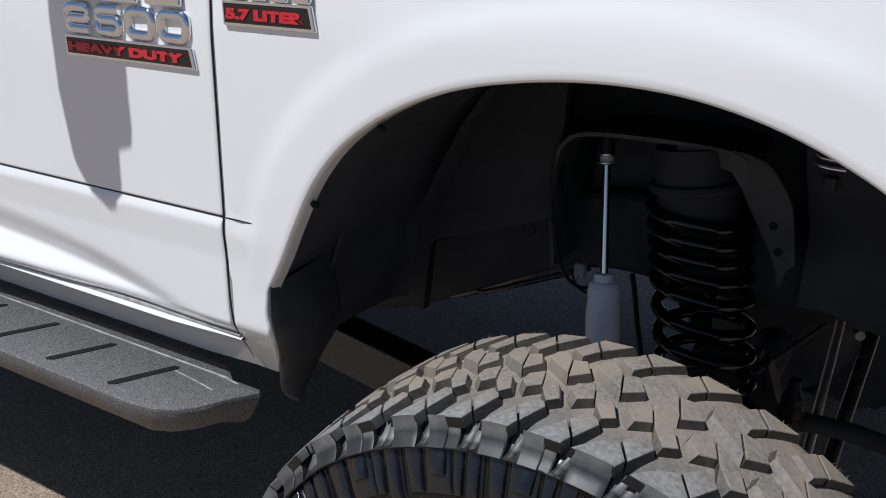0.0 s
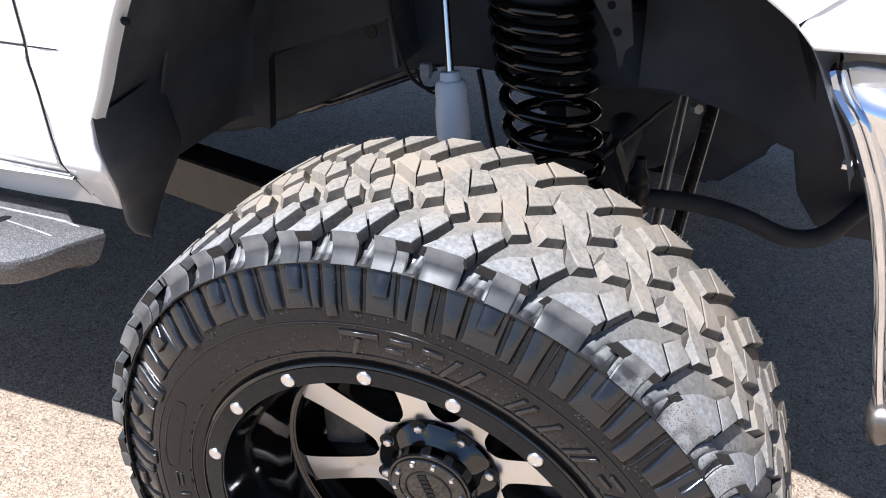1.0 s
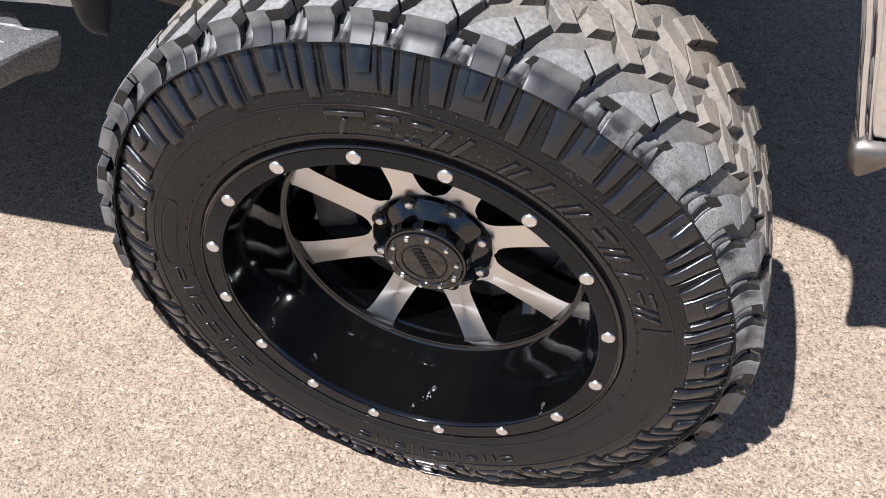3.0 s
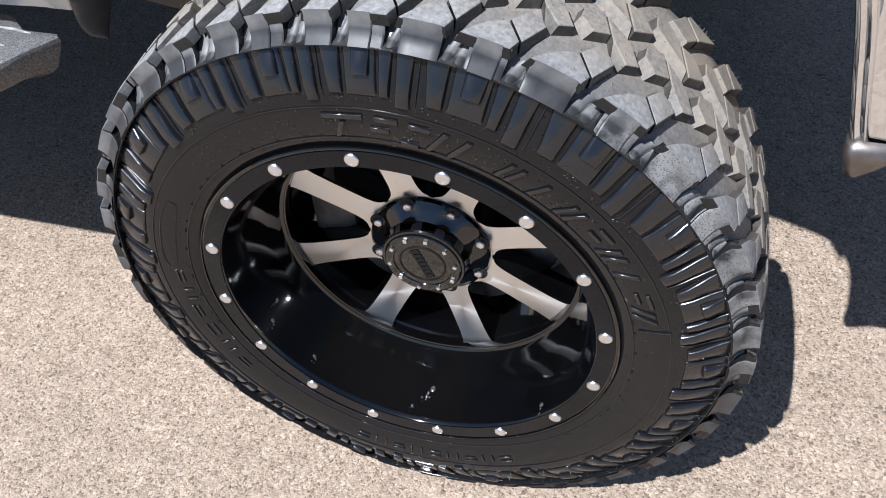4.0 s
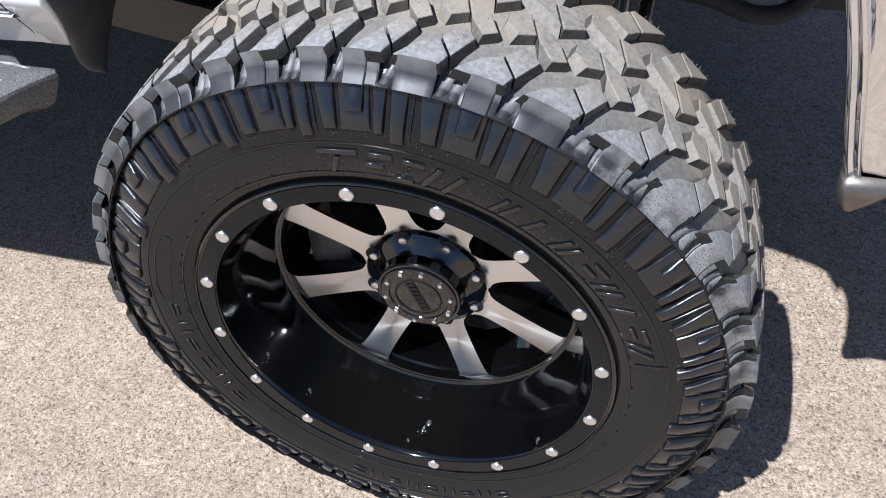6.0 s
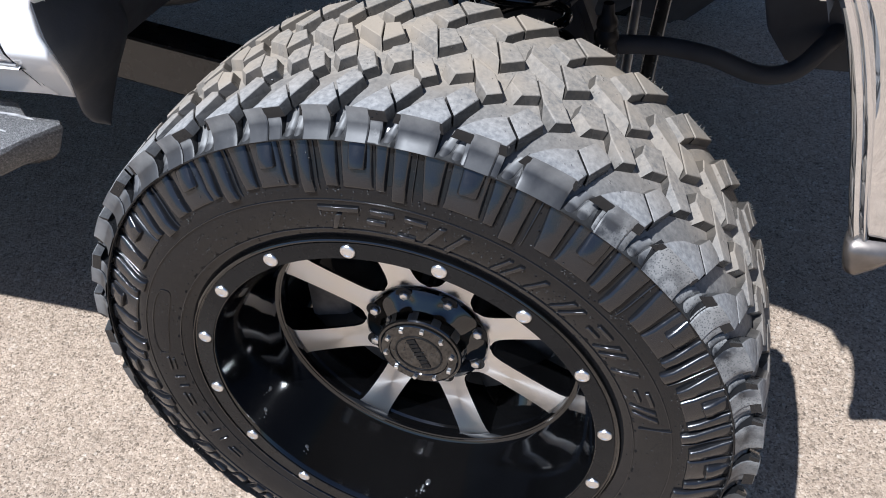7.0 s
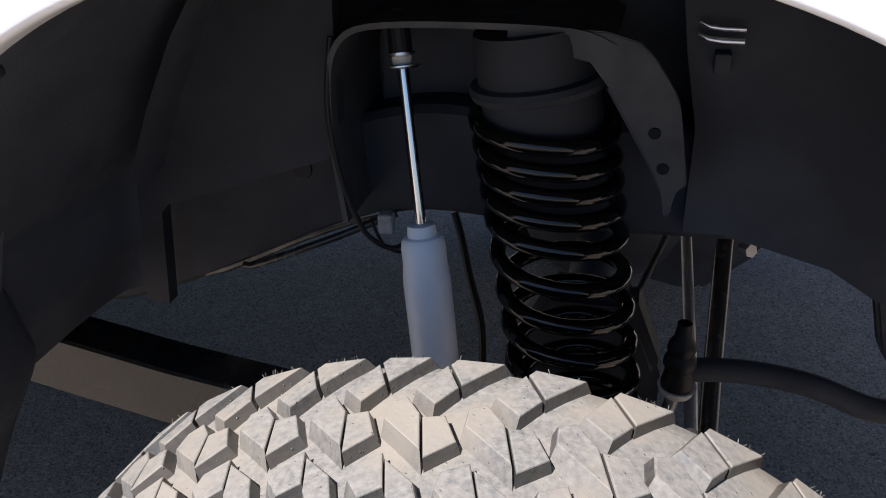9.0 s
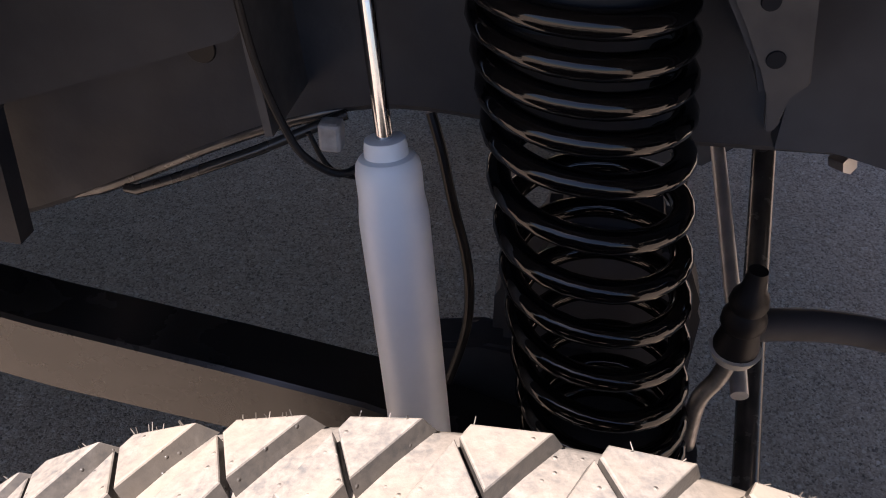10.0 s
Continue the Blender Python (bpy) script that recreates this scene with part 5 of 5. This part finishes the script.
whisk = part("moulding_whisker", bm, rubber, tyre)
tagged(whisk, kind="stuff")

# rim: lip, deep barrel, spokes, hub
prof = [(0.030, 0.270), (0.012, 0.277), (0.003, 0.2795), (-0.001, 0.279), (-0.002, 0.2775), (-0.002, 0.2765), (0.0005, 0.2758), (0.0005, 0.2742), (0.001, 0.274), (0.001, 0.2525), (0.0015, 0.2505), (0.003, 0.2496), (0.008, 0.2483), (0.030, 0.2423), (0.060, 0.2337), (0.090, 0.2249), (0.110, 0.2189), (0.115, 0.2168), (0.1165, 0.2145), (0.1175, 0.2125), (0.119, 0.2125), (0.120, 0.2105), (0.1265, 0.209), (0.1275, 0.211), (0.136, 0.211), (0.140, 0.209), (0.20, 0.209), (0.262, 0.215), (0.27, 0.24), (0.275, 0.275)]
rim = part("wheel_rim", lathe(prof, 160), barrel_black, truck, "deep-dish gloss black wheel rim", smooth=True, auto=25, at=AT_HUB)
bm = lathe([(0.0005, 0.2736), (-0.0005, 0.2733), (-0.0005, 0.2515), (0.0005, 0.2512)], 160)
part("rim_lip", bm, satin_black, rim, "satin black bolted outer lip", smooth=True, auto=25)
bm = lathe([(0.0, 0.0088), (-0.0012, 0.0088), (-0.0024, 0.0080), (-0.0030, 0.0068), (-0.0034, 0.005), (-0.0028, 0.0042), (-0.0028, 0.0)], 20)
bolt_mesh = obj("lip_bolt", bm, bolt_steel, True, 25)
for k in range(16):
    a = radians(-29.35 + 22.5 * k)
    share("lip_bolt", bolt_mesh, rim, Matrix.Translation((0.262 * math.sin(a), -0.0005, 0.262 * math.cos(a))), "bright steel lip bolt" if k == 0 else "")

FACE = 0.135
bm = bmesh.new()
half = [(0.0240, 0.058), (0.0340, 0.082), (0.0318, 0.0855), (0.0280, 0.0885), (0.0248, 0.0925), (0.0226, 0.0985), (0.0212, 0.108), (0.0208, 0.125), (0.0211, 0.155), (0.0222, 0.185), (0.0236, 0.200), (0.0250, 0.2060), (0.0268, 0.2105)]
outline = [(-x, z) for x, z in half] + [(x, z) for x, z in half[::-1]]


def dish(r):
    return FACE - 0.006 * smoothstep(0.08, 0.22, r)


fr = [bm.verts.new((x * 0.94, dish(z), z)) for x, z in outline]
ed = [bm.verts.new((x, dish(z) + 0.003, z)) for x, z in outline]
bk = [bm.verts.new((x * 1.05, dish(z) + 0.045, z)) for x, z in outline]
face = bm.faces.new(fr)
for a, b in ((fr, ed), (ed, bk)):
    for j in range(len(fr)):
        bm.faces.new((a[j], a[(j + 1) % len(fr)], b[(j + 1) % len(fr)], b[j]))
bm.faces.new(bk[::-1])
for f in bm.faces:
    f.material_index = 0 if f is face else 1
spoke_mesh = obj("spoke", bm, [machined, gloss_black])
for k in range(8):
    share("spoke", spoke_mesh, rim, Matrix.Rotation(radians(27.5 + 45 * k), 4, "Y"), "brushed machined aluminium spoke with black sides")
bm = lathe([(FACE - 0.0008, 0.05), (FACE - 0.0008, 0.088), (FACE - 0.0002, 0.0885)], 80)
part("hub_face", bm, machined, rim, "machined hub face", smooth=True, auto=25)
bm = lathe([(FACE - 0.001, 0.0862), (FACE - 0.005, 0.0852), (FACE - 0.008, 0.082), (FACE - 0.012, 0.074), (FACE - 0.017, 0.066), (FACE - 0.021, 0.062), (FACE - 0.026, 0.0605), (FACE - 0.036, 0.0595), (FACE - 0.038, 0.058), (FACE - 0.0385, 0.055), (FACE - 0.041, 0.054), (FACE - 0.042, 0.0525), (FACE - 0.042, 0.0415), (FACE - 0.0405, 0.0405), (FACE - 0.0405, 0.0)], 96)
for v in bm.verts:
    r = math.hypot(v.co.x, v.co.z)
    if 0.063 < r < 0.0885:
        a = math.degrees(math.atan2(v.co.x, v.co.z))
        dip = math.cos(radians((a - 27.5) * 8))
        v.co.y += 0.004 * max(dip, 0) - 0.002
part("hub_cap", bm, gloss_black, rim, "gloss black bolted centre cap", smooth=True, auto=30)
bm = lathe([(0.0, 0.0068), (-0.006, 0.0068), (-0.0075, 0.0055), (-0.008, 0.0)], 6)
nut_mesh = obj("lug_nut", bm, bolt_steel)
bm = lathe([(0.0, 0.0125), (-0.0015, 0.0125), (-0.0015, 0.0)], 20)
well_mesh = obj("nut_well", bm, hose_black)
for k in range(8):
    a = radians(27.0 + 45 * k)
    at = Matrix.Translation((0.0785 * math.sin(a), FACE - 0.006, 0.0785 * math.cos(a)))
    share("lug_nut", nut_mesh, rim, at)
    share("nut_well", well_mesh, rim, Matrix.Translation((0, -0.0012, 0)) @ at)
bm = bmesh.new()
box(bm, (-0.0028, -0.004, -0.0028), (0.0028, 0.0, 0.0028), 0.0006)
cap_bolt = obj("cap_bolt", bm, bolt_steel)
for k in range(10):
    a = radians(10 + 36 * k)
    share("cap_bolt", cap_bolt, rim, Matrix.Translation((0.047 * math.sin(a), FACE - 0.0415, 0.047 * math.cos(a))) @ Matrix.Rotation(a + 0.4 * k, 4, "Y"))
bm = lathe([(0.0, 0.0335), (-0.0012, 0.033), (-0.0012, 0.031), (0.0, 0.0305)], 64)
for k, (x0, x1) in enumerate(((-0.027, -0.020), (-0.0185, -0.0125), (-0.011, -0.005), (-0.003, 0.003), (0.005, 0.011), (0.0125, 0.0185), (0.020, 0.027))):
    box(bm, (x0, -0.0014, -0.0065), (x1, 0.0, 0.0065), 0.0005)
bmesh.ops.transform(bm, matrix=Matrix.Translation((0, FACE - 0.0405, 0)) @ Matrix.Rotation(radians(68), 4, "Y"), verts=bm.verts)
part("cap_emblem", bm, satin_black, rim, "raised black emblem shapes")
bm = lathe([(0.19, 0.05), (0.19, 0.175), (0.193, 0.178), (0.215, 0.178), (0.218, 0.175), (0.218, 0.05)], 72)
part("brake_disc", bm, brake_iron, truck, "rusty dull iron brake disc", smooth=True, auto=30, at=AT_HUB)
bm = box(bmesh.new(), (-0.19, 0.16, -0.06), (-0.12, 0.25, 0.09), 0.012)
part("brake_caliper", bm, brake_iron, truck, "cast iron brake caliper", smooth=True, at=AT_HUB)

# the wheel on the far side
far_at = Matrix.Translation((0, 2.24, 0)) @ AT_HUB @ Matrix.Rotation(radians(180), 4, "Z")
far_tyre = share("tyre", tyre.data, truck, far_at, "far-side black tyre")
for ob in [o for o in tyre.children if o.name.startswith("tread_lug")]:
    share("tread_lug", ob.data, far_tyre, HERE)
share("wheel_rim", rim.data, truck, far_at, "far-side black rim")

# water beads left on the sidewall and the wheel centre
bm = bmesh.new()
rng = random.Random(11)
bead = bmesh.new()
bmesh.ops.create_icosphere(bead, subdivisions=1, radius=1.0)
bead_mesh = bpy.data.meshes.new("bead")
bead.to_mesh(bead_mesh)
bead.free()
bead = bmesh.new()
bmesh.ops.create_icosphere(bead, subdivisions=3, radius=1.0)
drop_mesh = bpy.data.meshes.new("drop")
bead.to_mesh(drop_mesh)
bead.free()


def add_bead(x, y, z, size):
    first = len(bm.verts)
    bm.from_mesh(bead_mesh)
    bm.verts.ensure_lookup_table()
    for v in bm.verts[first:]:
        v.co = Vector((x + v.co.x * size, y + v.co.y * size * 0.6, z + v.co.z * size))


for k in range(620):
    a = rng.triangular(-115, 125, 35)
    r = rng.choice((rng.uniform(0.290, 0.338), rng.uniform(0.298, 0.330), rng.gauss(0.353, 0.004), rng.uniform(0.345, 0.402)))
    extra = 0.0045 if r > 0.36 else rng.choice((0.0, 0.0012, 0.0026))
    x, y, z = polar(a, side_y(r) - extra, r)
    add_bead(x, y, z, rng.uniform(0.0004, 0.0010))
for k in range(60):
    a, r = rng.uniform(0, 360), rng.uniform(0.005, 0.05)
    x, y, z = polar(a, FACE - 0.0415, r)
    add_bead(x, y, z, rng.uniform(0.0005, 0.0009))
BARREL = [(0.003, 0.2496), (0.008, 0.2483), (0.030, 0.2423), (0.060, 0.2337), (0.090, 0.2249)]
for a, y, size in ((178.3, 0.052, 0.0040), (179.8, 0.040, 0.0022), (-137.3, 0.030, 0.0026), (-176.5, 0.022, 0.0018), (132.5, 0.016, 0.0032), (-111.5, 0.055, 0.0028), (-116.7, 0.030, 0.0030)):
    for n in range(4):
        yy = max(y - size * 1.5 * n * rng.uniform(0.7, 1.2), 0.004)
        x, _, z = polar(a + rng.uniform(-0.9, 0.9), 0, lerp(yy, BARREL))
        inward = Vector((-x, 0, -z)).normalized() + Vector((0, -0.29, 0))
        turn = inward.to_track_quat("Z", "Y").to_matrix()
        wide = size * (1.0, 0.5, 0.35, 0.25)[n]
        first = len(bm.verts)
        bm.from_mesh(drop_mesh)
        bm.verts.ensure_lookup_table()
        for v in bm.verts[first:]:
            v.co = Vector((x, yy, z)) + turn @ Vector((v.co.x * wide, v.co.y * wide * 1.3, v.co.z * wide * 0.34))
bpy.data.meshes.remove(drop_mesh)
bpy.data.meshes.remove(bead_mesh)
beads = new("water_beads", obj("water_beads", bm, water, True, 180))
beads.matrix_world = AT_HUB
tagged(beads, "small clear water beads on the black tyre sidewall", "water", kind="stuff")
